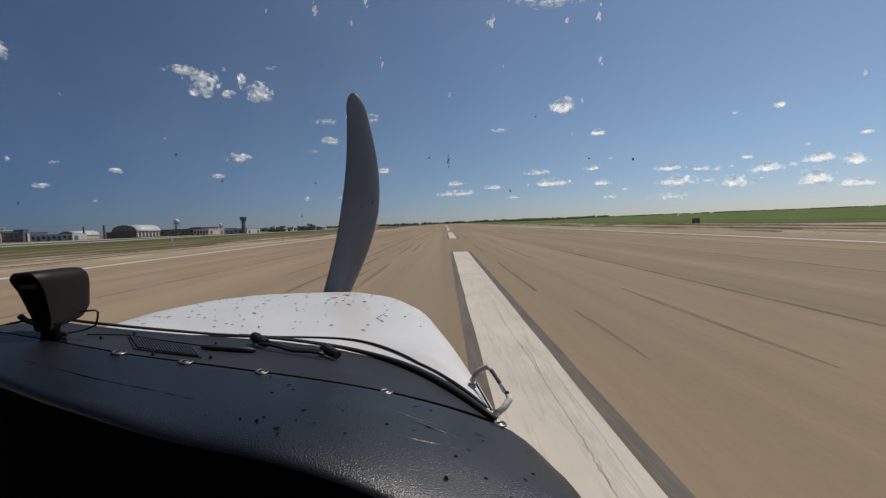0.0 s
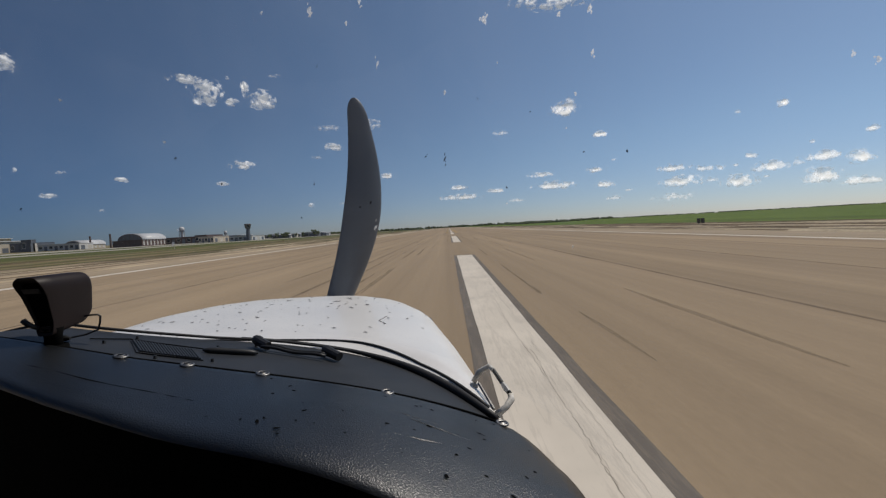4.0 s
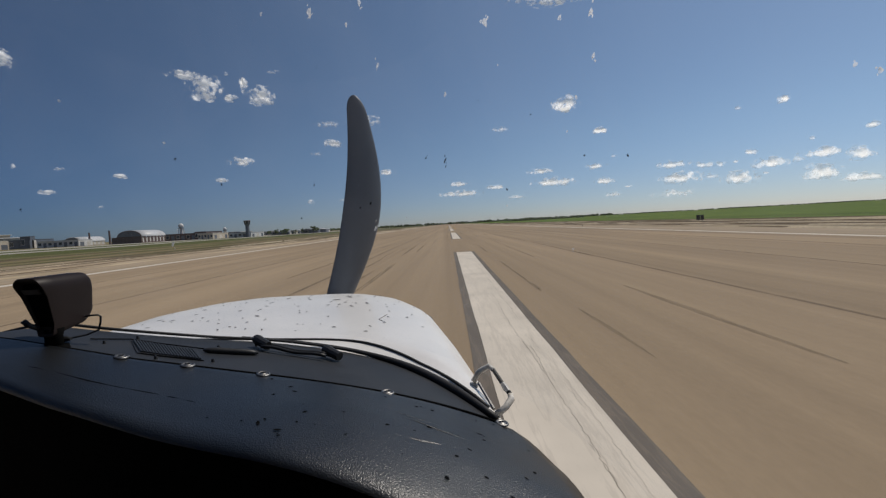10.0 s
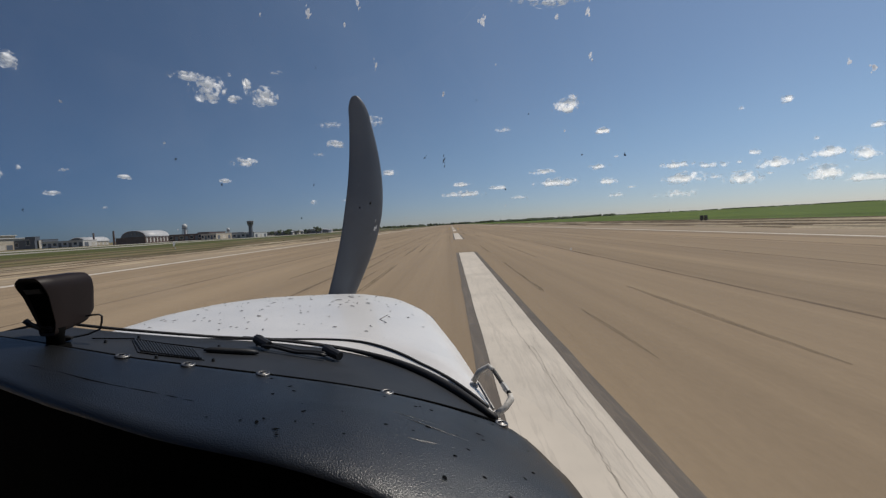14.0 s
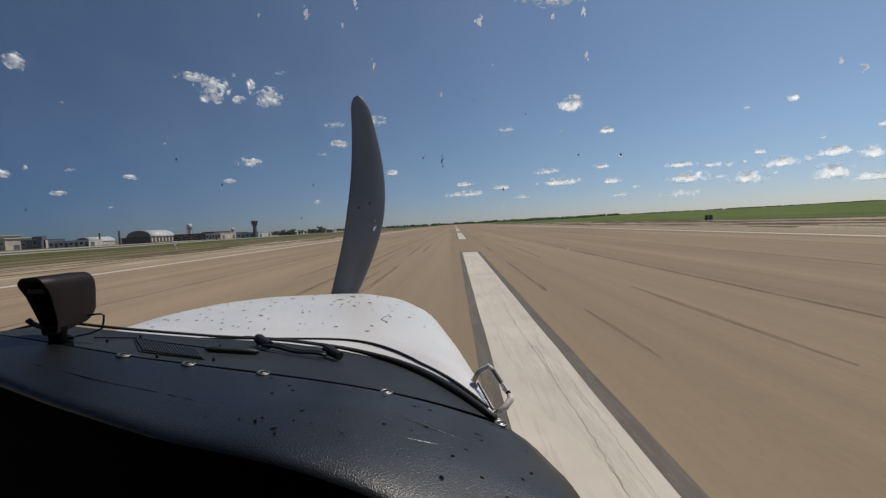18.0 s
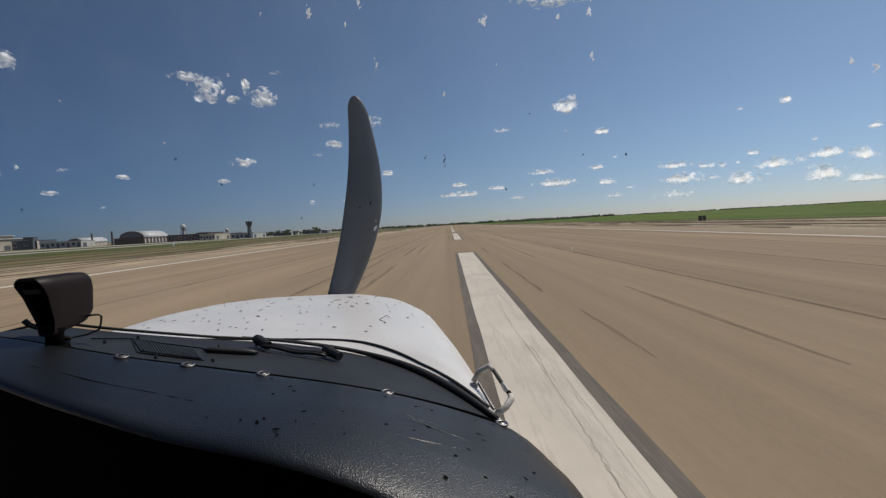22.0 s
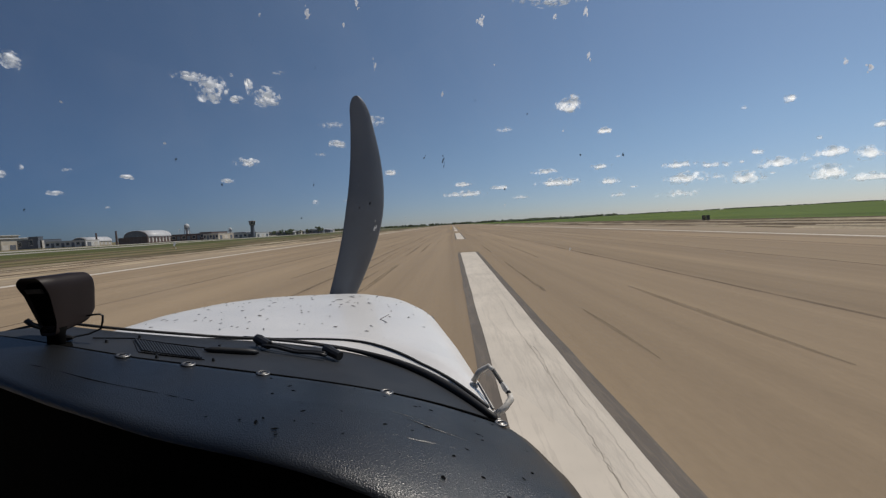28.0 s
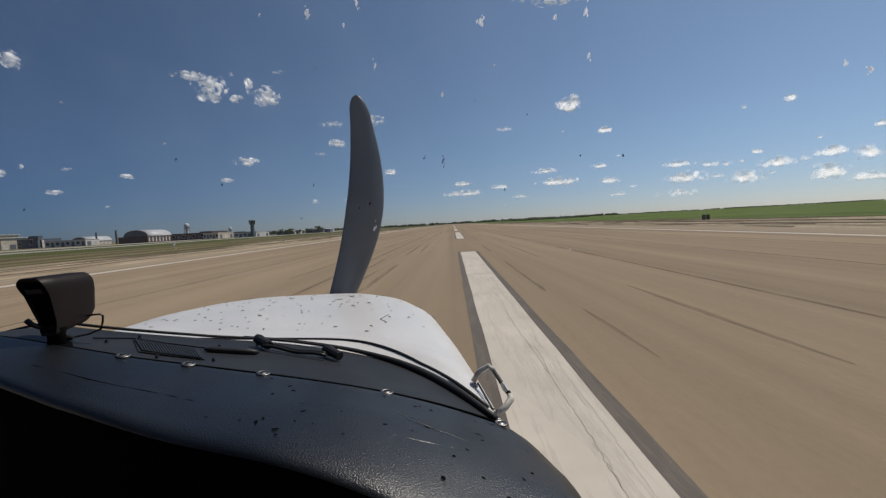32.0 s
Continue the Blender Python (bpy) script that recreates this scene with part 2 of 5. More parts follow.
def pane_material(name, gloss):
    """Clear acrylic with a thin uneven film of dust that catches the sun."""
    m = bpy.data.materials.new(name)
    m.use_nodes = True
    nt = m.node_tree
    nt.nodes.remove(nt.nodes["Principled BSDF"])
    clear = node(nt, "BsdfTransparent", Color=(0.98, 0.985, 0.99, 1))
    gl = node(nt, "BsdfGlossy", Roughness=0.03)
    s = node(nt, "MixShader", Fac=gloss)
    nt.links.new(clear.outputs[0], s.inputs[1])
    nt.links.new(gl.outputs[0], s.inputs[2])
    dust = node(nt, "BsdfTranslucent", Color=(0.9, 0.9, 0.9, 1))
    film = nt.nodes.new("ShaderNodeMixShader")
    n = noise_of(nt, 7.0, 5.0, (1, 1, 0.35), 0.65)
    nt.links.new(ramp_of(nt, n, [(0.3, grey(0.003)), (0.8, grey(0.03))]), film.inputs[0])
    nt.links.new(s.outputs[0], film.inputs[1])
    nt.links.new(dust.outputs[0], film.inputs[2])
    nt.links.new(film.outputs[0], nt.nodes["Material Output"].inputs["Surface"])
    return m


def smear_material(name, color, cover):
    """Dried insect smears, thin enough to let light through."""
    m = bpy.data.materials.new(name)
    m.use_nodes = True
    nt = m.node_tree
    nt.nodes.remove(nt.nodes["Principled BSDF"])
    d = node(nt, "BsdfDiffuse", Color=(*color, 1))
    tr = node(nt, "BsdfTranslucent", Color=(*color, 1))
    body = node(nt, "MixShader", Fac=0.85)
    nt.links.new(d.outputs[0], body.inputs[1])
    nt.links.new(tr.outputs[0], body.inputs[2])
    clear = nt.nodes.new("ShaderNodeBsdfTransparent")
    a = ramp_of(nt, noise_of(nt, 700.0, 3.0), [(0.35, grey(cover * 0.25)), (0.6, grey(cover))])
    s = nt.nodes.new("ShaderNodeMixShader")
    nt.links.new(a, s.inputs[0])
    nt.links.new(clear.outputs[0], s.inputs[1])
    nt.links.new(body.outputs[0], s.inputs[2])
    nt.links.new(s.outputs[0], nt.nodes["Material Output"].inputs["Surface"])
    return m


M_RUNWAY = runway_material("worn_concrete_runway", (0.35, 0.262, 0.168), (0.268, 0.2, 0.13))
M_ASPHALT = runway_material("old_asphalt_runway", (0.26, 0.205, 0.145), (0.18, 0.145, 0.105))
M_SHOULDER = runway_material("dusty_shoulder", (0.39, 0.31, 0.215), (0.28, 0.22, 0.15))
M_TAR = material("tar_seal", (0.175, 0.13, 0.088), 0.95, var=0.3, scale=0.6, grain=9, bump=0.02, spec=0.08)
M_RUBBER_MARK = rubbed_material("tyre_rubber_mark", (0.11, 0.085, 0.063))
M_WHITE_PAINT = paint_material("worn_white_road_paint", (0.64, 0.57, 0.475), (0.42, 0.37, 0.31), 0.4)
M_YELLOW_PAINT = paint_material("worn_yellow_road_paint", (0.62, 0.36, 0.045), (0.3, 0.22, 0.1), 0.5)
M_BLACK_PAINT = paint_material("faded_black_road_paint", (0.145, 0.124, 0.104), (0.2, 0.165, 0.13), 0.6)
M_CRACK = material("dirt_filled_crack", (0.27, 0.235, 0.195), 0.95, var=0.3, scale=2, grain=30, bump=0.0)
M_GROUND = ground_material()
M_CLOUD = cloud_material("cloud_vapour", 0.93, 0.022)
M_BANK_CLOUD = cloud_material("hazy_cloud_vapour", 0.66, 0.024)
M_THIN_CLOUD = cloud_material("thin_cloud_vapour", 0.4, 0.034)
M_COWL = material("white_aircraft_paint", (0.72, 0.70, 0.672), 0.38, var=0.04, scale=5, grain=90, grain_var=0.02, bump=0.01, coat=0.15)
M_VINYL = material("black_textured_vinyl", (0.0036, 0.0044, 0.0054), 0.34, var=0.25, scale=9, grain=560, grain_var=0.2, bump=0.1, spec=0.85)
# rubbed vinyl, made paler than the pad to paint in sun highlights
M_WORN_GLINT = material("rubbed_vinyl_with_glint", (0.085, 0.085, 0.08), 0.28, var=0.5, scale=160, grain=700, grain_var=0.4, bump=0.1, spec=0.6)
M_DECK = material("dark_grey_deck_vinyl", (0.017, 0.019, 0.023), 0.55, var=0.22, scale=12, grain=500, grain_var=0.2, bump=0.06, spec=0.4)
M_BLACK = material("black_plastic", (0.012, 0.012, 0.013), 0.5, var=0.15, scale=30, grain=300, bump=0.04)
# near-black for linings and small parts, also for shade painted around the pad
M_BLACK_AND_SHADE = material("dull_black_lining_and_shade", (0.003, 0.003, 0.003), 0.95, var=0.2, scale=30, grain=300, bump=0.0, spec=0.05)
M_RUBBER = material("black_rubber_seal", (0.014, 0.013, 0.013), 0.6, var=0.2, scale=40, grain=300, bump=0.05)
M_COMPASS = material("brown_black_plastic", (0.0145, 0.0085, 0.0072), 0.5, var=0.15, scale=20, grain=500, bump=0.012, spec=0.22)
M_PLATE = material("dull_grey_card", (0.05, 0.045, 0.042), 0.6, var=0.2, scale=200, grain=900, bump=0.02)
M_STEEL = material("brushed_steel", (0.2, 0.195, 0.19), 0.42, metal=1.0, var=0.1, scale=80, grain=500, bump=0.02)
M_BRACKET = material("chipped_grey_enamel", (0.54, 0.51, 0.46), 0.5, var=0.35, scale=60, grain=300, bump=0.05)
M_BLADE = material("dark_grey_propeller_paint", (0.056, 0.07, 0.095), 0.45, var=0.12, scale=8, grain=120, bump=0.02)
M_SPECK = material("dried_insect_specks", (0.09, 0.085, 0.09), 0.8, var=0.4, scale=90, grain=400, bump=0.02)
M_SMEAR_LIGHT = smear_material("pale_insect_smear", (0.9, 0.9, 0.9), 0.6)
M_SMEAR_DARK = smear_material("dark_insect_smear", (0.06, 0.06, 0.07), 0.8)
M_PANE = pane_material("windshield_acrylic", 0.012)
M_BRICKWALL = material("dark_brown_hangar_wall", (0.1, 0.066, 0.06), 0.8, var=0.2, scale=0.3, grain=3, bump=0.1)
M_CONCRETE = material("pale_concrete_wall", (0.5, 0.47, 0.42), 0.85, var=0.12, scale=0.3, grain=3, bump=0.05)
M_METALROOF = material("pale_metal_roof", (0.5, 0.5, 0.5), 0.45, var=0.08, scale=0.2, grain=2, bump=0.04)
M_WHITEWALL = material("white_metal_siding", (0.55, 0.54, 0.52), 0.55, var=0.08, scale=0.3, grain=3, bump=0.05)
M_GREYWALL = material("blue_grey_siding", (0.11, 0.125, 0.15), 0.6, var=0.12, scale=0.3, grain=3, bump=0.05)
M_TANWALL = material("tan_block_wall", (0.44, 0.39, 0.31), 0.85, var=0.12, scale=0.3, grain=3, bump=0.05)
M_DARKGLASS = material("dark_window_glass", (0.03, 0.04, 0.05), 0.12, var=0.1, scale=1, grain=4, bump=0.0)
M_LEAF = material("tree_leaves", (0.05, 0.075, 0.022), 0.8, var=0.35, scale=0.6, grain=3, grain_var=0.3, bump=0.1)
M_BARK = material("tree_bark", (0.1, 0.075, 0.05), 0.9, var=0.25, scale=2, grain=12, bump=0.2)
M_APRON = runway_material("pale_apron_concrete", (0.45, 0.42, 0.36), (0.35, 0.32, 0.27))


# ---------------------------------------------------------------- building helpers
def part(name, bm, mat, parent=None, label="", smooth=False, mats=None):
    """Links a bmesh, made in world places, as one mesh; under a parent if there is one."""
    me = bpy.data.meshes.new(name)
    bmesh.ops.recalc_face_normals(bm, faces=bm.faces)
    if smooth:
        for f in bm.faces:
            f.smooth = True
    bm.to_mesh(me)
    bm.free()
    for x in (mats or [mat]):
        me.materials.append(x)
    ob = new(name, me)
    if parent is not None:
        ob.parent = parent
        if parent.data is None:
            ob.matrix_parent_inverse = parent.matrix_basis.inverted()
    if label:
        ob["label"] = label
    return ob


def thing(name, place, label, category, group="", kind=""):
    e = new(name)
    e.empty_display_size = 0.2
    e.location = place
    return tagged(e, label, category, group, kind)


def box(x0, x1, y0, y1, z0, z1, bevel=0.0, bm=None):
    bm2 = bmesh.new()
    v = bmesh.ops.create_cube(bm2, size=1.0)["verts"]
    bmesh.ops.scale(bm2, verts=v, vec=(x1 - x0, y1 - y0, z1 - z0))
    bmesh.ops.translate(bm2, verts=v, vec=((x0 + x1) / 2, (y0 + y1) / 2, (z0 + z1) / 2))
    if bevel:
        bmesh.ops.bevel(bm2, geom=list(bm2.edges), offset=bevel, segments=2, affect="EDGES", profile=0.6)
    if bm is None:
        return bm2
    me = bpy.data.meshes.new("tmp")
    bm2.to_mesh(me)
    bm2.free()
    bm.from_mesh(me)
    bpy.data.meshes.remove(me)
    return bm


def loft(rings, closed=True, caps=True):
    """A skin over rings of equal length."""
    bm = bmesh.new()
    vs = [[bm.verts.new(p) for p in r] for r in rings]
    n = len(rings[0])
    for a, b in zip(vs, vs[1:]):
        for i in range(n if closed else n - 1):
            j = (i + 1) % n
            bm.faces.new((a[i], a[j], b[j], b[i]))
    if caps and closed:
        bm.faces.new(vs[0][::-1])
        bm.faces.new(vs[-1])
    return bm


def tube(points, radius, sides=8, taper=None):
    """A round bar along a line of points."""
    pts = [Vector(p) for p in points]
    rings = []
    up = Vector((0.123, 0.31, 0.94)).normalized()
    for i, p in enumerate(pts):
        d = (pts[min(i + 1, len(pts) - 1)] - pts[max(i - 1, 0)]).normalized()
        a = d.cross(up).normalized()
        b = d.cross(a)
        r = radius if taper is None else taper[i]
        rings.append([p + (a * math.cos(2 * math.pi * k / sides) + b * math.sin(2 * math.pi * k / sides)) * r for k in range(sides)])
    return loft(rings)


def cylinder(x, y, z0, z1, r0, r1=None, sides=16):
    r1 = r0 if r1 is None else r1
    return loft([[(x + r * math.cos(2 * math.pi * k / sides), y + r * math.sin(2 * math.pi * k / sides), z) for k in range(sides)] for z, r in ((z0, r0), (z1, r1))])


# ---------------------------------------------------------------- ground and runway
XC = 0.9                      # the runway's centreline
EDGE = 22.2                   # from the centreline to the edge line


def rise(x, y):
    """Height of the field: it falls towards the hangars and climbs towards the crop."""
    left = max(0.0, -x - 45)
    right = max(0.0, x - 60)
    z = -0.05 - 1.0 * (1 - math.exp(-left / 180)) + 7.0 * (1 - math.exp(-right / 900))
    if abs(x) > 40:
        z += 0.25 * noise.noise(Vector((x / 60, y / 60, 0.3))) * min(1, (abs(x) - 40) / 60)
    return z


def grid(xs, ys, height):
    bm = bmesh.new()
    v = [[bm.verts.new((x, y, height(x, y))) for x in xs] for y in ys]
    for j in range(len(ys) - 1):
        for i in range(len(xs) - 1):
            bm.faces.new((v[j][i], v[j][i + 1], v[j + 1][i + 1], v[j + 1][i]))
    return bm


side = [30, 36, 42, 50, 60, 75, 95, 120, 150, 190, 240, 300, 380, 480, 620, 800, 1050, 1400, 1900, 2600, 3400, 4400]
xs = [-s for s in side[::-1]] + [-15, 0, 15] + side
ys = [-s for s in side[::-1]][::2] + list(range(-20, 400, 20)) + [420, 460, 520, 600, 700, 820, 960, 1120, 1300, 1550, 1900, 2400, 3000, 3700, 4500]
ground = part("ground", grid(xs, ys, rise), M_GROUND, smooth=True)
tagged(ground, "flat airfield of dull grass, bare dirt strips and bright green crop", "ground", kind="structure")

Y0, Y1, SPLIT = -700.0, 1900.0, -62.0


def slab(x0, x1, y0, y1, z0, z1):
    return box(x0, x1, y0, y1, z0, z1)


runway = part("runway", slab(XC - 23.4, XC + 23.4, SPLIT, Y1, -0.4, 0.0), M_RUNWAY)
tagged(runway, "long pale worn concrete runway with faded markings and tyre marks", "runway", kind="structure")
old = part("runway", slab(XC - 23.4, XC + 23.4, Y0, SPLIT, -0.4, 0.0), M_ASPHALT)
tagged(old, "darker old asphalt stretch of the runway behind the airplane", "runway", kind="structure")
for sgn, a, b in ((-1, 23.4, 26.6), (1, 23.4, 28.0)):
    x0, x1 = sorted((XC + sgn * a, XC + sgn * b))
    s = part("pavement", slab(x0, x1, Y0, Y1, -0.4, -0.015), M_SHOULDER)
    tagged(s, "dusty tan paved runway shoulder", "runway shoulder", kind="structure")


def strip(name, x0, x1, y0, y1, z, mat, parent=runway, ragged=0.0, thick=0.002, label="", taper=False):
    """A painted or sealed strip lying on the pavement; its long sides may waver."""
    n = 2 if not ragged else max(8 if taper else 2, int((y1 - y0) / 0.7))
    n = min(n, 60)
    bm = bmesh.new()
    rows = []
    for i in range(n):
        y = y0 + (y1 - y0) * i / (n - 1)
        w = ragged * noise.noise(Vector((x0 * 3.1, y * 0.7, 1.7)))
        w2 = ragged * noise.noise(Vector((x1 * 3.3, y * 0.9, 5.1)))
        if taper:
            k = 0.5 * (x1 - x0) * (1 - math.sin(math.pi * (i + 0.15) / (n - 0.7)) ** 0.5)
            w, w2 = w + k, w2 - k
        rows.append([bm.verts.new(p) for p in ((x0 + w, y, z - 0.01), (x0 + w, y, z + thick), (x1 + w2, y, z + thick), (x1 + w2, y, z - 0.01))])
    for a, b in zip(rows, rows[1:]):
        for k in range(3):
            bm.faces.new((a[k], a[k + 1], b[k + 1], b[k]))
    bm.faces.new(rows[0])
    bm.faces.new(rows[-1][::-1])
    return part(name, bm, mat, parent, label)


FAR_END, PERIOD, STRIPE = 27.5, 60.96, 36.58
for k in range(-4, 26):
    y1 = FAR_END + k * PERIOD
    y0 = y1 - STRIPE
    host = runway if y0 > SPLIT else old
    strip("stripe_border", XC - 0.67, XC + 0.66, y0 - 0.25, y1 + 0.25, 0.002, M_BLACK_PAINT, host, 0.02)
    strip("centreline_stripe", XC - 0.48, XC + 0.48, y0, y1, 0.006, M_WHITE_PAINT, host, 0.012)
for host, a, b in ((runway, SPLIT, Y1), (old, Y0, SPLIT)):
    for sgn in (-1, 1):
        strip("edge_line", XC + sgn * EDGE - 0.4, XC + sgn * EDGE + 0.4, a, b, 0.006, M_WHITE_PAINT, host)
for sgn in (-1, 1):
    strip("lead_line_border", XC + sgn * 1.7 - 0.26, XC + sgn * 1.7 + 0.26, 148, 330, 0.002, M_BLACK_PAINT, runway, 0.02)
    strip("lead_line", XC + sgn * 1.7 - 0.11, XC + sgn * 1.7 + 0.11, 148, 330, 0.006, M_YELLOW_PAINT, runway, 0.01)
for x in (-17.2, -11.5, -5.7, 5.9, 11.6, 17.3):
    for y in range(-60, 900, 40):
        d = 0.06 * noise.noise(Vector((x, y * 0.1, 0)))
        strip("joint_seal", XC + x + d - 0.045, XC + x + d + 0.045, y + 0.2, y + 40, 0.001, M_TAR, runway, 0.05)
# cracks in the nearest stripe


def crack(x, y0, y1, width, wander, seed):
    bm = bmesh.new()
    n = max(8, int((y1 - y0) / 0.03))
    rows = []
    for i in range(n):
        y = y0 + (y1 - y0) * i / (n - 1)
        c = x + wander * noise.noise(Vector((seed, y * 0.6, 0))) + 0.018 * noise.noise(Vector((seed, y * 9.0, 3))) + 0.009 * noise.noise(Vector((seed, y * 38.0, 9)))
        w = width * (0.35 + abs(noise.noise(Vector((seed, y * 2.2, 7))))) * (1 if 0 < i < n - 1 else 0.1)
        rows.append([bm.verts.new((c - w, y, 0.0092)), bm.verts.new((c + w, y, 0.0092))])
    for a, b in zip(rows, rows[1:]):
        bm.faces.new((a[0], a[1], b[1], b[0]))
    return part("crack", bm, M_CRACK, runway)


rc = random.Random(23)
for x, y0, y1, width, wander in ((XC + 0.17, 2.2, 6.2, 0.0065, 0.10), (XC + 0.13, 5.0, 12.0, 0.005, 0.06), (XC + 0.36, 2.5, 5.5, 0.0022, 0.04), (XC + 0.30, 8.0, 19.0, 0.004, 0.06)):
    crack(x, y0, y1, width, wander, x * 7.3 + y0)
for k in range(16):
    y0 = 1.8 + 6.0 * rc.random() ** 1.6
    crack(XC + rc.gauss(0.2, 0.08), y0, y0 + rc.uniform(0.12, 0.7), rc.uniform(0.0015, 0.005), rc.uniform(0.02, 0.06), rc.uniform(0, 90))
rng = random.Random(11)
for k in range(74):
    x = XC + rng.choice((-1, 1)) * abs(rng.gauss(3.2, 2.4)) * (1 if k % 4 else 1.7)
    if abs(x - XC) < 0.9:
        x = XC + 1.4
    y = rng.uniform(3, 130)
    ln = rng.uniform(1.5, 12) * (1 + y / 60)
    w = rng.uniform(0.014, 0.07)
    strip("tyre_mark", x - w, x + w, y, y + ln, 0.003 if k % 2 else 0.0045, M_RUBBER_MARK, runway, 0.04, 0.001, "", True)
# furrows and pale ruts in the bare earth beside the shoulders
M_DIRT = material("dark_turned_earth", (0.14, 0.102, 0.064), 0.95, var=0.35, scale=0.3, grain=2.5, grain_var=0.25, bump=0.2, spec=0.1)
M_SAND = material("pale_dry_earth", (0.47, 0.385, 0.27), 0.95, var=0.2, scale=0.3, grain=2.5, grain_var=0.15, bump=0.1, spec=0.1)
rf = random.Random(41)


def furrows(name, mat, label, lots):
    bm = bmesh.new()
    for x0, x1, count, tall in lots:
        for k in range(count):
            x, y = rf.uniform(x0, x1), rf.uniform(4, 420)
            ln, w, h = rf.uniform(8, 45) * (1 + y / 250), rf.uniform(0.25, 0.9), tall * rf.uniform(0.5, 1.2)
            rows = []
            n = 12
            for i in range(n):
                f = i / (n - 1)
                yy = y + ln * f
                xx = x + 1.6 * noise.noise(Vector((k * 1.3, yy / 18, x0)))
                g = math.sin(math.pi * (0.06 + 0.88 * f)) * (0.8 + 0.5 * noise.noise(Vector((k, yy / 3, 2))))
                z = max(rise(xx, yy), -0.06)
                rows.append([bm.verts.new((xx + w * g * a, yy, z + b)) for a, b in ((-1, -0.08), (-0.45, h * g), (0.35, h * g * 0.9), (1, -0.08))])
            for p, q in zip(rows, rows[1:]):
                for j in range(3):
                    bm.faces.new((p[j], p[j + 1], q[j + 1], q[j]))
    tagged(part(name, bm, mat, None, "", True), label, "earth", kind="stuff")


furrows("dirt_furrows", M_DIRT, "dark turned furrows in the bare earth beside the runway", ((XC + 30.5, 58, 230, 0.16), (-46, XC - 28, 55, 0.08)))
furrows("sand_ruts", M_SAND, "pale dry ruts in the bare earth beside the runway", ((XC + 29.5, 54, 190, 0.12), (-40, XC - 27.5, 40, 0.05)))
# taxiway and apron before the hangars
for x0, x1, label in ((-165, -142, "pale concrete taxiway across the grass"), (-285, -215, "wide pale concrete apron before the hangars")):
    bm = grid([x0, (x0 + x1) / 2, x1], [-300, 0, 100, 200, 300, 400, 500, 600, 800, 1100], lambda x, y: rise(x, y) + 0.14)
    g = bmesh.ops.extrude_face_region(bm, geom=list(bm.faces))
    bmesh.ops.translate(bm, verts=[v for v in g["geom"] if isinstance(v, bmesh.types.BMVert)], vec=(0, 0, -0.5))
    tagged(part("pavement", bm, M_APRON), label, "taxiway", kind="structure")


# ---------------------------------------------------------------- the airplane
# Its own places: u sideways from its middle, d ahead of the eye, z over the eye; MID is its middle line.
S, MID = 0.9, -0.58
SEAM = 0.70
GROUND_Z = -H / S


def air(u, d, z):
    return Vector(((u + MID) * S, d * S, H + z * S))


plane = thing("airplane", air(0, 0.6, GROUND_Z), "white light airplane with a speckled cowling, standing on the runway", "airplane")

COWL = [  # d, half width, top, bottom, squareness
    (0.55, 0.655, -0.275, -1.02, 6.0), (0.85, 0.640, -0.275, -1.03, 6.0), (1.2, 0.640, -0.272, -1.03, 6.0), (1.6, 0.606, -0.276, -1.02, 5.6),
    (1.85, 0.556, -0.288, -1.0, 4.8), (2.02, 0.490, -0.303, -0.98, 4.0), (2.13, 0.395, -0.335, -0.94, 3.0), (2.19, 0.290, -0.40, -0.86, 2.4), (2.205, 0.14, -0.52, -0.74, 2.0)]


def cowl_row(d):
    for a, b in zip(COWL, COWL[1:]):
        if d <= b[0]:
            f = max(0.0, (d - a[0]) / (b[0] - a[0]))
            return [p + (q - p) * f for p, q in zip(a, b)]
    return list(COWL[-1])


def axis(d):
    """The engine is canted a little sideways."""
    return 0.03 - 0.11 * (d - 0.8) - 0.02 * min(1.0, max(0.0, (d - 0.9) / 0.3))


def crown(u):
    v = u + 0.25
    return -(0.1475 + 0.17 * math.sqrt(v * v + 0.003) + 0.47 * max(0.0, v - 0.45) ** 3.2) + 0.05 * max(0.0, 0.29 - abs(v))


def pad_z(u, d):
    """The pad's top; its shoulder is fuller towards the rear."""
    v = u + 0.25
    swell = 0.018 * math.cos(max(-1.0, min(1.0, (u - 0.44) / 0.27)) * math.pi / 2) ** 2 * max(0.0, min(1.0, (SEAM - d) / 0.12))
    return crown(u) + swell + 0.47 * max(0.0, v - 0.45) ** 3.2 * (1 - min(1.0, max(0.45, (d - 0.40) / 0.24)))


def front(u):
    if u > 0.2:
        return 0.98 - 2.32 * (u - 0.2) ** 2.6
    f = min(1.0, (0.2 - u) / 0.4)
    return 0.98 - 0.13 * f * f * (3 - 2 * f)


def deck_z(u, d):
    return crown(u) - 0.12 * (d - 0.70)


def cowl_foot(u):
    """Where the cowling ends under the windshield."""
    return front(max(-0.64, min(0.64, u)))


def cowl_z(u, d):
    _, w, top, bottom, n = cowl_row(d)
    c = (top + bottom) / 2
    z = c + (top - c) * max(0.0, 1 - min(1, abs(u - axis(d)) / w) ** n) ** (1 / n)
    e = cowl_foot(u)
    dip = z - (deck_z(min(0.64, max(-0.64, u)), e) - 0.006)
    if dip > 0:
        z -= dip * max(0.0, 1 - max(0.0, d - e - 0.012) / 0.05)
    return z


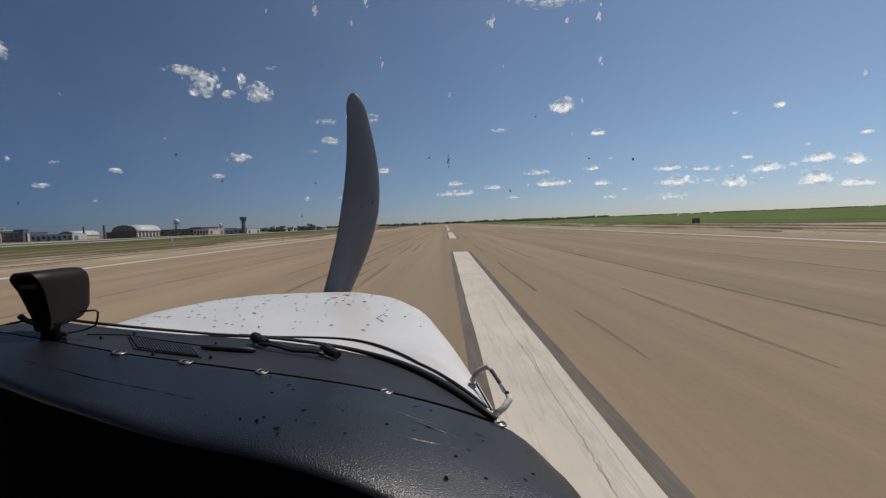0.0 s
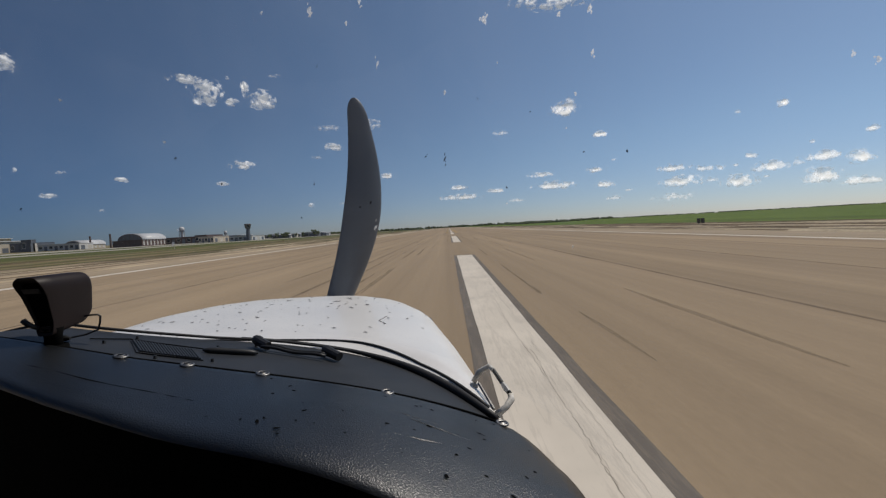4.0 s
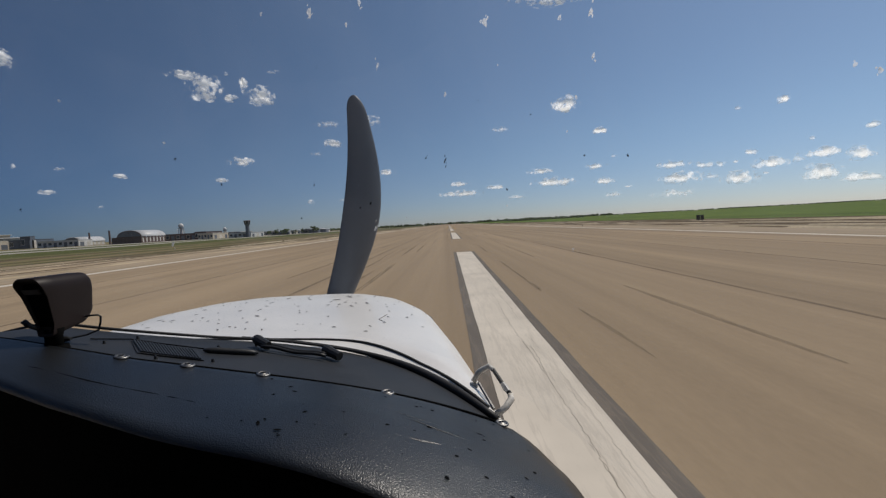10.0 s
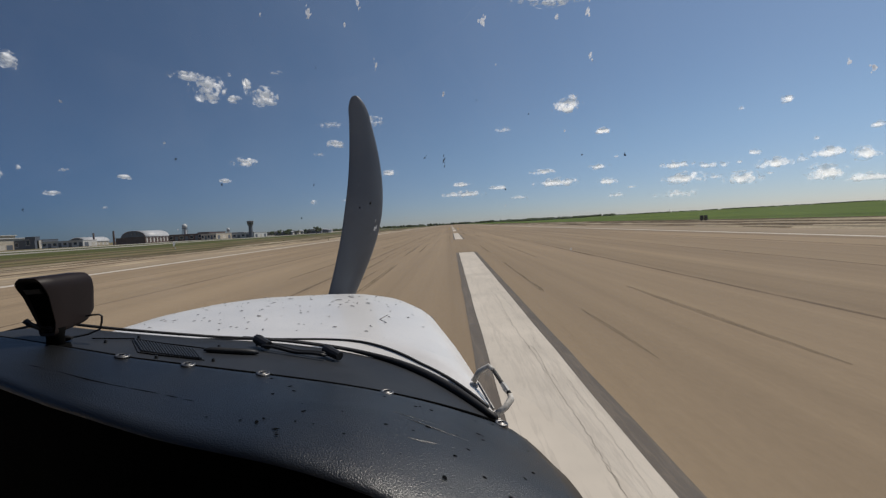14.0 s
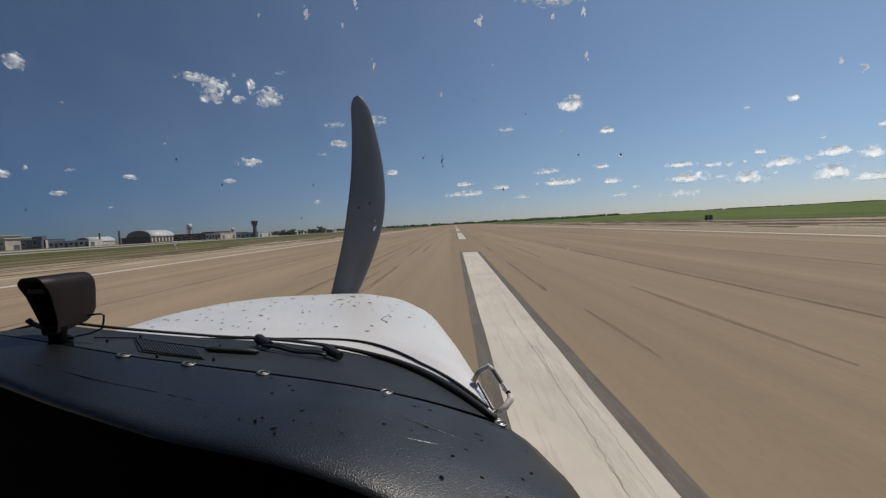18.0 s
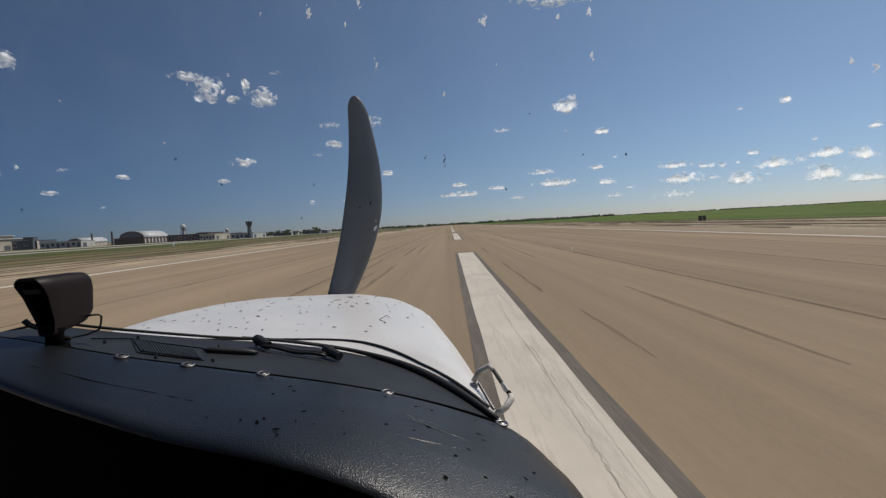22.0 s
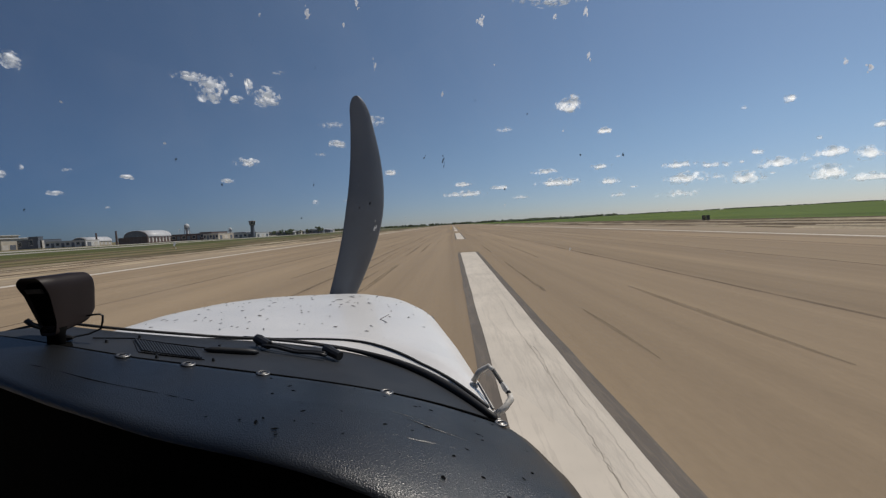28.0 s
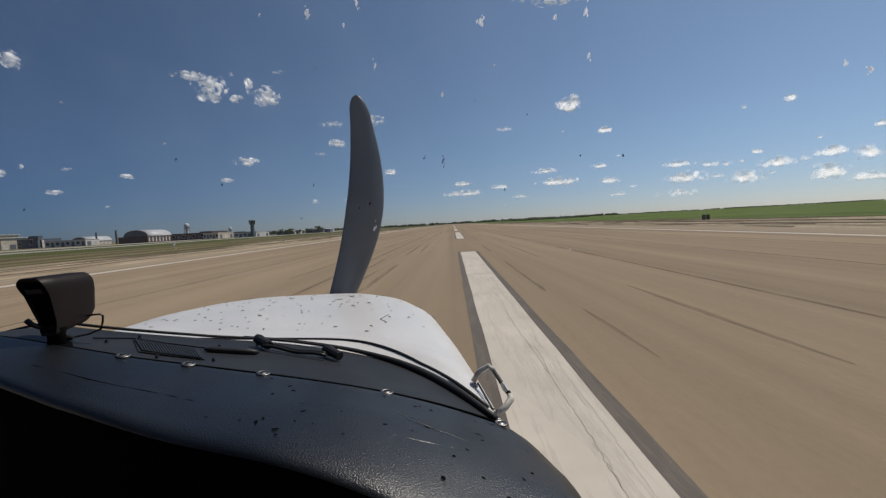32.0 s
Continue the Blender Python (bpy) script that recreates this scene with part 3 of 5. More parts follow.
def cowl_ring(d0):
    ring = []
    for k in range(120):
        a = 2 * math.pi * k / 120
        ca, sa = math.cos(a), math.sin(a)
        _, w, top, bottom, n = cowl_row(d0)
        u = axis(d0) + math.copysign(abs(ca) ** (2 / n), ca) * w
        d = d0 + max(0.0, cowl_foot(u) + 0.012 - 0.55) * max(0.0, (1.3 - d0) / 0.75)
        _, w, top, bottom, n = cowl_row(d)
        c, h = (top + bottom) / 2, (top - bottom) / 2
        u = axis(d) + math.copysign(abs(ca) ** (2 / n), ca) * w
        z = c + math.copysign(abs(sa) ** (2 / n), sa) * h
        if sa > 0:
            z = min(z, cowl_z(u, d)) if abs(u - axis(d)) < w * 0.985 else z
        ring.append(air(u, d, z))
    return ring


def smooth_rows(n):
    """Stations along the cowling, closer together at the nose."""
    return [0.55, 0.566, 0.585] + [0.6 + (2.205 - 0.6) * (1 - (1 - i / n) ** 1.9) for i in range(n + 1)]


cowling = part("cowling", loft([cowl_ring(d) for d in smooth_rows(36)]), M_COWL, plane, "white painted engine cowling dotted with dried insects", True)


def seam_d(u):
    return (front(u) if u > 0.2 else 0.98) + 0.035 + 0.165 * max(0.0, 0.5 - u)


seam_us = [-0.5 + 1.13 * i / 60 for i in range(61)]
part("cowl_seam", tube([air(u, seam_d(u), cowl_z(u, seam_d(u)) + 0.001) for u in seam_us], 0.0032, 6), M_RUBBER, plane, "dark joint line across the white cowling", True)
# dried insects on the cowling
bm = bmesh.new()
rs = random.Random(5)
for k in range(150):
    u, d = rs.uniform(-0.52, 0.54), rs.uniform(1.12, 2.02)
    n1 = Vector((cowl_z(u - 0.01, d) - cowl_z(u + 0.01, d), 0, 0.02)).normalized()
    base = air(u, d, cowl_z(u, d) + 0.0016)
    r = rs.uniform(0.0012, 0.0034) * (1.0 if k % 9 else 1.7)
    stretch, turn = rs.uniform(1, 3.0) * (1 if k % 7 else 1.6), rs.uniform(0, 3.14)
    vs = []
    for i in range(7):
        a = 2 * math.pi * i / 7
        q = Vector((math.cos(a) * r * stretch, math.sin(a) * r, 0)) * rs.uniform(0.6, 1.2)
        q = Matrix.Rotation(turn, 3, "Z") @ q
        q.z = -q.x * n1.x / n1.z
        vs.append(bm.verts.new(base + q))
    top = bm.verts.new(base + Vector((0, 0, 0.0015)))
    for i in range(7):
        bm.faces.new((vs[i], vs[(i + 1) % 7], top))
tagged(part("insect_specks", bm, M_SPECK, cowling, "dark dried insect specks"), kind="stuff")


vee = [(0.364, 1.355), (0.350, 1.277), (0.377, 1.234)]
part("scratch", tube([air(u, d, cowl_z(u, d) + 0.0008) for u, d in vee], 0.0008, 5), M_SPECK, cowling, "thin bent scratch in the paint")

# glareshield: padded cover and the deck before it
def pad_side(d):
    return 0.728 - 8.0 * max(0.0, d - 0.565) ** 2.5


def pad_edge(u):
    """The rear edge of the pad, which runs slantwise."""
    return 0.548 - 0.268 * u


# way in from the rear edge, and how far the rolled rim has dropped there
rows = [(0.0, -0.0125), (0.002, -0.0098), (0.006, -0.0072), (0.011, -0.0051), (0.018, -0.0034), (0.028, -0.0019), (0.042, -0.0009), (0.06, -0.0003)]
rows = [(w / 0.27, dz) for w, dz in rows] + [(f, 0.001 if f < 0.97 else -0.002) for f in (0.32, 0.42, 0.52, 0.6, 0.7, 0.8, 0.9, 0.96, 0.985)] + [(1.0, -0.010), (1.0, -0.06)]
bm = bmesh.new()
cols = []
for step, dz in rows:
    line = []
    r = pad_side(SEAM * step + pad_edge(0.7) * (1 - step))
    for i in range(61):
        u = -0.74 + (r + 0.74) * i / 60
        rim = step if step > 0.25 else step * (0.4 + 0.6 * max(0.0, min(1.0, (u - 0.1) / 0.35)))
        d = pad_edge(u) + (SEAM - pad_edge(u)) * rim
        e = max(0.0, (u - (r - 0.035)) / 0.035)
        line.append(bm.verts.new(air(u, d, pad_z(u, d) + dz - 0.007 * e ** 3)))
    line.append(bm.verts.new(air(r + 0.003, d, pad_z(r, d) + dz - 0.035)))
    line.append(bm.verts.new(air(r + 0.004, d, -0.62)))
    cols.append(line)
for a, b in zip(cols, cols[1:]):
    for i in range(len(a) - 1):
        bm.faces.new((a[i], a[i + 1], b[i + 1], b[i]))
glareshield = part("glareshield", bm, M_VINYL, plane, "black textured vinyl glareshield pad, worn along its edge", True)

# face under the pad's rim, coloured near black to carry the shade there
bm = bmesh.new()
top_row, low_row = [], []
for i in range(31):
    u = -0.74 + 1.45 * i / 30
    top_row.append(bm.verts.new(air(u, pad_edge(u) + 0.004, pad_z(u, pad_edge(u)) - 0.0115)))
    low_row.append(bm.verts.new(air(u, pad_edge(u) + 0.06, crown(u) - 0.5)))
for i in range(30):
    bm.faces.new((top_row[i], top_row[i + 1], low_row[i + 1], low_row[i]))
part("pad_face", bm, M_BLACK_AND_SHADE, glareshield, "near-black face below the pad, deep shade put into its colour")

bm = bmesh.new()
cols = []
for i in range(61):
    u = -0.68 + 1.322 * i / 60
    f = front(u)
    line = [bm.verts.new(air(u, SEAM + 0.001 + (f - SEAM - 0.001) * j / 10, deck_z(u, SEAM + (f - SEAM) * j / 10) - 0.004)) for j in range(11)]
    line.append(bm.verts.new(air(u, f + 0.004, deck_z(u, f) - 0.012)))
    line.append(bm.verts.new(air(u, f + 0.004, -0.5)))
    cols.append(line)
for a, b in zip(cols, cols[1:]):
    for j in range(len(a) - 1):
        bm.faces.new((a[j], a[j + 1], b[j + 1], b[j]))
deck = part("deck", bm, M_DECK, plane, "dark grey deck under the windshield", True)
# worn ridge and scratches with painted glint, and a crease painted with dark shade
def pad_line(name, pts, radius, mat, lift, label):
    us = [p[0] for p in pts]
    line = []
    for i in range(41):
        u = us[0] + (us[-1] - us[0]) * i / 40
        k = max(j for j in range(len(pts) - 1) if us[j] <= u + 1e-9)
        f = (u - us[k]) / (us[k + 1] - us[k])
        d = pts[k][1] + (pts[k + 1][1] - pts[k][1]) * f
        line.append((air(u, d, pad_z(u, d) + lift), radius * (0.25 + 0.75 * math.sin(math.pi * i / 40)) * (0.8 + 0.5 * noise.noise(Vector((u * 60, d * 9, 2))))))
    return part(name, tube([p for p, _ in line], radius, 6, [r for _, r in line]), mat, glareshield, label, True)


pad_line("pad_ridge", [(0.44, 0.531), (0.49, 0.528), (0.525, 0.528), (0.567, 0.536), (0.612, 0.548)], 0.0036, M_WORN_GLINT, -0.0016, "worn ridge across the pad, sun glint put into its pale colour")
pad_line("pad_scratch", [(0.50, 0.585), (0.545, 0.575), (0.59, 0.572)], 0.0009, M_WORN_GLINT, 0.0008, "thin scratch painted pale for its glint")
pad_line("pad_scratch", [(0.48, 0.60), (0.52, 0.592), (0.55, 0.594)], 0.0006, M_WORN_GLINT, 0.0009, "thin scratch painted pale for its glint")
# the crease is only a near-black line, its shade put into the colour
pad_line("pad_crease", [(-0.2, 0.625), (-0.10, 0.615), (-0.021, 0.61), (0.085, 0.591), (0.165, 0.581), (0.276, 0.556), (0.36, 0.545)], 0.002, M_BLACK_AND_SHADE, -0.0003, "soft crease along the pad, its shade painted as a dark line")
# blurred shadows of the windshield's insects, painted on the pad as dark spots
bm = bmesh.new()
rp = random.Random(31)
for k in range(42):
    u, f = 0.24 + 0.44 * rp.random() ** 0.75, rp.uniform(0.12, 0.95)
    d = pad_edge(u) + (SEAM - pad_edge(u)) * f
    r, turn, ratio = rp.uniform(0.001, 0.0034), rp.uniform(0, 3), rp.uniform(1, 2.2)
    vs = []
    for i in range(8):
        q = Matrix.Rotation(turn, 2) @ Vector((math.cos(i * math.pi / 4) * r * ratio, math.sin(i * math.pi / 4) * r)) * rp.uniform(0.6, 1.1)
        vs.append(bm.verts.new(air(u + q.x, d + q.y, pad_z(u + q.x, d + q.y) + 0.0012)))
    top = bm.verts.new(air(u, d, pad_z(u, d) + 0.0014))
    for i in range(8):
        bm.faces.new((vs[i], vs[(i + 1) % 8], top))
tagged(part("pad_smear_shadows", bm, M_BLACK_AND_SHADE, glareshield, "dark spots on the pad, painted shadows of insect smears"), kind="stuff")
part("pad_seam", tube([air(u, SEAM - 0.001, crown(u) - 0.0015) for u in [-0.66 + 1.31 * i / 60 for i in range(61)]], 0.0026, 6), M_BLACK_AND_SHADE, glareshield, smooth=True)
seal_us = [-0.66 + 1.30 * i / 70 for i in range(71)]
part("windshield_seal", tube([air(u, front(u) + 0.004, deck_z(u, front(u)) + 0.001) for u in seal_us], 0.006, 8,
                             [S * (0.003 + 0.0055 * max(0.0, min(1, (u - 0.3) / 0.2)) * (1 - 0.6 * max(0, (u - 0.58) / 0.06))) for u in seal_us]),
     M_RUBBER, plane, "black rubber seal along the foot of the windshield", True)
part("seal_strip", tube([air(u, front(u) + 0.02, deck_z(u, front(u)) - 0.002) for u in seal_us[40:]], 0.003, 6), M_RUBBER, plane, smooth=True)

for u in (0.02, 0.13, 0.255, 0.46, 0.647, -0.205, -0.42):
    p = air(u, SEAM - 0.006, crown(u) + 0.001)
    prof = [(0.0112, 0.0), (0.0112, 0.0015), (0.0095, 0.0032), (0.0078, 0.002), (0.0062, 0.0012), (0.005, 0.0028), (0.0012, 0.0033)]
    rings = [[(p.x + r * S * math.cos(k * math.pi / 8), p.y + r * S * math.sin(k * math.pi / 8), p.z + z * S - (r * math.cos(k * math.pi / 8)) * 0.15) for k in range(16)] for r, z in prof]
    screw = part("screw", loft(rings), M_STEEL, glareshield, "round steel screw with a cup washer", True)
    part("screw_slot", box(p.x - 0.004, p.x + 0.004, p.y - 0.0007, p.y + 0.0007, p.z + 0.003, p.z + 0.004), M_BLACK, screw)

# air vent with ribs, black slot, wire ends on the deck
quad = [(-0.055, 0.815), (0.07, 0.822), (0.125, 0.748), (0.01, 0.742)]
vent = part("defrost_vent", loft([[air(u, d, deck_z(u, d) + lift) for u, d in quad] for lift in (-0.008, -0.002)]), M_BLACK, deck, "low ribbed defroster vent")
for k in range(20):
    f = (k + 0.5) / 20
    u0, d0, u1, d1 = 0.012 + 0.11 * f, 0.747, -0.05 + 0.118 * f, 0.812
    part("rib", tube([air(u0, d0, deck_z(u0, d0) - 0.0005), air(u1, d1, deck_z(u1, d1) - 0.0005)], 0.0019, 6), M_DECK, vent)
part("vent_lip", tube([air(u, d, deck_z(u, d) - 0.001) for u, d in ((-0.10, 0.775), (-0.058, 0.818), (0.0, 0.822), (0.11, 0.828))], 0.0012, 6), M_BLACK_AND_SHADE, vent)
pts = []
for i in range(11):
    u, d = 0.088 + 0.094 * i / 10, 0.81 + 0.028 * i / 10
    pts.append(air(u, d, deck_z(u, d) + 0.001))
part("deck_slot", tube(pts, 0.006, 8, [0.002, 0.005, 0.006, 0.0065, 0.0065, 0.0065, 0.0065, 0.0065, 0.006, 0.005, 0.002]), M_BLACK, deck, "narrow black slot cover", True)
for u, d in ((0.163, 0.90), (0.318, 0.88)):
    z = deck_z(u, d) + 0.008
    pts = [air(u - 0.019 + 0.038 * i / 8, d + 0.012 - 0.026 * i / 8, z + 0.008 - 0.010 * i / 8) for i in range(9)]
    part("hose_end", tube(pts, 0.01, 10, [0.0085, 0.0096, 0.0098, 0.0094, 0.0088, 0.0086, 0.0086, 0.0086, 0.0082]), M_BLACK, deck, "stubby black plastic hose end")
for off in (0.0, 0.016):
    pts = []
    for i in range(13):
        f = i / 12
        u, d = 0.17 + 0.14 * f, 0.895 - 0.02 * f - off
        pts.append(air(u, d, deck_z(u, d) + 0.006 + 0.002 * math.sin(f * 9)))
    part("thin_hose", tube(pts, 0.0035, 6), M_BLACK, deck, smooth=True)
for u, d in ((-0.07, 0.77), (-0.06, 0.84), (0.09, 0.86), (0.14, 0.75), (0.055, 0.725), (0.14, 0.92)):
    part("rivet", cylinder(*air(u, d, 0).xy, air(0, 0, deck_z(u, d) - 0.005).z, air(0, 0, deck_z(u, d) + 0.002).z, 0.003, 0.002, 8), M_BLACK, deck)

# bracket handle on the cowling's shoulder
hp = [air(0.6093, 0.84, -0.316), air(0.6213, 0.84, -0.2967), air(0.641, 0.838, -0.2858), air(0.6485, 0.828, -0.2905), air(0.6612, 0.80, -0.3064), air(0.6725, 0.772, -0.318), air(0.6735, 0.765, -0.3235), air(0.6618, 0.755, -0.334), air(0.643, 0.745, -0.343)]
handle = part("grab_handle", tube(hp[2:6], 0.004, 8, [0.004, 0.0036, 0.0036, 0.004]), M_RUBBER, plane, "bent grab handle of pale chipped enamel with a dark bar", True)
part("upper_arm", tube(hp[:4], 0.006, 8, [0.0054, 0.0055, 0.0052, 0.0046]), M_BRACKET, handle, "pale chipped arm", True)
part("lower_arm", tube(hp[5:], 0.006, 8, [0.0052, 0.0058, 0.0056, 0.006]), M_BRACKET, handle, "pale chipped arm", True)
part("clamp_nut", tube([hp[4] + (hp[5] - hp[4]) * f for f in (0.1, 0.45, 0.8)], 0.005, 6, [0.0044, 0.0054, 0.0044]), M_BRACKET, handle, "bright worn clamp nut")
part("handle_rod", tube([air(0.618, 0.825, -0.314), air(0.64, 0.757, -0.338)], 0.0026, 6), M_STEEL, handle)
for p in (hp[0], hp[-1]):
    part("handle_foot", box(p.x - 0.007, p.x + 0.007, p.y - 0.008, p.y + 0.008, p.z - 0.010, p.z - 0.003, 0.002), M_BRACKET, handle)

# compass on its stem
COMP_U, COMP_TOP, COMP_LOW = -0.0872, -0.0615, -0.1515


def comp_front(q):
    """The hood leans out over the dial."""
    return 0.694 - 0.018 * ((q + 0.4) / 1.4) ** 2 if q > -0.4 else 0.694 - 0.004 * ((-0.4 - q) / 0.6) ** 2


def comp_rear(q):
    return 0.779 - 0.002 * max(0.0, q) - 0.024 * max(0.0, -q) ** 2


def comp_ring(s, size=1.0, push=0.0, n=9.0):
    """A section across the housing: s runs from the dial to the rear."""
    ring = []
    for k in range(72):
        a = 2 * math.pi * (k + 0.5) / 72
        p, q = (math.copysign(abs(c) ** (2 / n), c) * size for c in (math.cos(a), math.sin(a)))
        w = 0.0192 + 0.0056 * q
        low = COMP_LOW + 0.0103 * s
        z = low + (COMP_TOP - low) * (q + 1) / 2 + 0.0125 * (1 - p * p) * max(0.0, q) ** 3
        ring.append(air(COMP_U - w + p * w, comp_front(q) + (comp_rear(q) - comp_front(q)) * s + push, z))
    return ring


compass = part("compass", loft([comp_ring(0.10, 0.8), comp_ring(0.10, 0.84), comp_ring(0.0, 0.93), comp_ring(0.0, 0.985), comp_ring(0.012), comp_ring(0.3), comp_ring(0.6), comp_ring(0.9), comp_ring(0.965, 0.975), comp_ring(0.992, 0.93), comp_ring(1.0, 0.8), comp_ring(1.0, 0.3)], True, False), M_COMPASS, plane, "dark brown hooded magnetic compass on a stem", True)
dial = part("dial", loft([comp_ring(0.12, 0.86), comp_ring(0.085, 0.845)]), M_BLACK_AND_SHADE, compass, "black compass dial")
for q0, q1, p0, p1, mat, label in ((0.60, 0.78, -0.62, 0.55, M_PLATE, "dull grey correction card"), (-0.84, -0.66, -0.7, 0.6, M_COMPASS, "brown lower plate")):
    rings = []
    for push in (0.004, 0.0005):
        ring = []
        for p, q in ((p0, q0), (p1, q0), (p1, q1), (p0, q1)):
            w = 0.0192 + 0.0056 * q
            ring.append(air(COMP_U - w + p * w, comp_front(q) + push, COMP_LOW + (COMP_TOP - COMP_LOW) * (q + 1) / 2))
        rings.append(ring)
    part("dial_plate", loft(rings), mat, dial, label)
foot = air(-0.101, 0.705, 0)
stem_low = air(0, 0, crown(-0.1) - 0.04).z
part("stem", loft([[(foot.x + r * math.cos(k * math.pi / 10), foot.y + 0.8 * r * math.sin(k * math.pi / 10), z) for k in range(20)] for z, r in ((stem_low, 0.013), (air(0, 0, -0.155).z, 0.012), (air(0, 0, -0.140).z, 0.015))]), M_BLACK_AND_SHADE, compass, "", True)
part("stem_flange", cylinder(foot.x, foot.y, stem_low, air(0, 0, crown(-0.1) - 0.002).z, 0.024, 0.017), M_BLACK_AND_SHADE, compass, "", True)
part("clamp_lever", tube([air(-0.1275, 0.683, -0.122), air(-0.121, 0.684, -0.129), air(-0.112, 0.692, -0.138)], 0.004, 8, [0.0042, 0.0038, 0.003]), M_BLACK, compass, "small black clamp lever", True)
part("wire_plug", tube([air(-0.112, 0.722, -0.1625), air(-0.104, 0.722, -0.1628), air(-0.096, 0.721, -0.1628), air(-0.086, 0.720, -0.1632)], 0.004, 8, [0.003, 0.0052, 0.0048, 0.002]), M_BLACK, compass, "little black wire connector")
wire = [air(*v) for v in ((-0.086, 0.752, -0.131), (-0.0735, 0.752, -0.1295), (-0.0625, 0.753, -0.1295), (-0.0595, 0.755, -0.133), (-0.061, 0.755, -0.1437), (-0.0656, 0.755, -0.1569), (-0.084, 0.75, -0.1640), (-0.10, 0.738, -0.1655), (-0.115, 0.725, -0.166))]
part("wire", tube(wire, 0.0016, 6), M_BLACK, compass, "thin black lamp wire", True)

# propeller at rest, one blade up
HUB = air(-0.08, 2.36, -0.50)
TIP_LEAN, RADIUS = 9.9, 1.235 * S
propeller = part("propeller_hub", loft([[HUB + Vector((r * math.cos(k * math.pi / 12), y, r * math.sin(k * math.pi / 12))) for k in range(24)] for y, r in
                                        ((-0.13, 0.05), (-0.10, 0.14), (0.0, 0.14), (0.1, 0.12), (0.18, 0.08), (0.23, 0.03))]), M_COWL, plane, "white propeller spinner", True)
for turn in (TIP_LEAN, TIP_LEAN + 180):
    rings = []
    for i in range(45):
        f = 1 - (1 - i / 44) ** 1.5
        r = 0.10 + (RADIUS - 0.10) * f
        chord = (0.070 + 0.026 * math.sin(math.pi * min(1.0, f / 0.9)) - 0.022 * max(0.0, f - 0.45) / 0.55)
        if f > 0.9:
            chord *= math.sqrt(max(0.04, 1 - ((f - 0.9) / 0.102) ** 2))
        thick = 0.05 * (1 - f) ** 1.5 + 0.009
        pitch = radians(40 - 24 * f)
        sweep = 0.085 * math.sin(f * math.pi) - 0.03 * f
        ring = []
        for k in range(14):
            a = 2 * math.pi * k / 14
            cx, cy = math.cos(a) * chord, math.sin(a) * thick * (0.5 + 0.5 * math.sin(a) ** 2)
            ring.append(HUB + Matrix.Rotation(radians(turn), 3, "Y") @ Vector((sweep + cx * math.cos(pitch) - cy * math.sin(pitch), cx * math.sin(pitch) + cy * math.cos(pitch), r)))
        rings.append(ring)
    part("blade", loft(rings), M_BLADE, propeller, "dark grey propeller blade at rest", True)


# windshield, wrapped round the cockpit
def shield_b(z):
    return 1.03 - 0.84 * (z + 0.25)


def shield_point(phi, z, a=0.80):
    c, s = math.cos(phi), math.sin(phi)
    return math.copysign(abs(c) ** 0.8, c) * a, abs(s) ** 0.8 * shield_b(z)


def shield_foot(u):
    return -0.232 - 0.10 * abs(u) ** 1.5


bm = bmesh.new()
cols = []
for i in range(49):
    phi = math.pi * i / 48
    u, _ = shield_point(phi, 0)
    zb = shield_foot(u)
    line = []
    for j in range(13):
        z = zb + (0.46 - zb) * j / 12
        uu, d = shield_point(phi, z)
        line.append(bm.verts.new(air(uu, d + 0.012, z)))
    cols.append(line)
for a, b in zip(cols, cols[1:]):
    for j in range(12):
        bm.faces.new((a[j], a[j + 1], b[j + 1], b[j]))
windshield = part("windshield", bm, M_PANE, plane, "clear curved windshield dotted with insect smears", True)
windshield.visible_shadow = False


def on_shield(v):
    """The distance along a direction from the eye at which it meets the windshield."""
    lo, hi = 0.05, 3.0
    for _ in range(40):
        mid = (lo + hi) / 2
        x, d, z = (c * mid for c in v)
        inside = (abs(x - MID) / 0.80) ** 2.5 + (max(0, d) / max(0.05, shield_b(z))) ** 2.5 < 1
        lo, hi = (mid, hi) if inside else (lo, mid)
    return lo


SMEARS = [  # direction from the eye, size in milliradians, length over breadth, pale?
    (-0.261, 0.865, 0.429, 9, 2.6, 1), (0.087, 0.908, 0.411, 11, 1.9, 1), (-0.164, 0.878, 0.451, 8, 2.4, 1), (0.301, 0.896, 0.327, 7, 1.8, 1), (-0.009, 0.989, 0.145, 5.5, 3.2, 0),
    (-0.052, 0.987, 0.154, 3, 1.2, 0), (0.374, 0.919, 0.126, 4, 1.3, 0), (-0.182, 0.982, 0.057, 4, 1.6, 0), (-0.206, 0.977, 0.048, 3, 1.2, 0), (0.289, 0.869, 0.402, 8, 1.9, 1),
    (-0.195, 0.889, 0.414, 5, 2.0, 1), (-0.142, 0.928, 0.344, 6, 2.8, 1), (0.232, 0.885, 0.403, 6, 1.4, 1), (-0.345, 0.839, 0.421, 4, 1.7, 1), (-0.002, 0.959, 0.285, 6, 1.8, 1)]
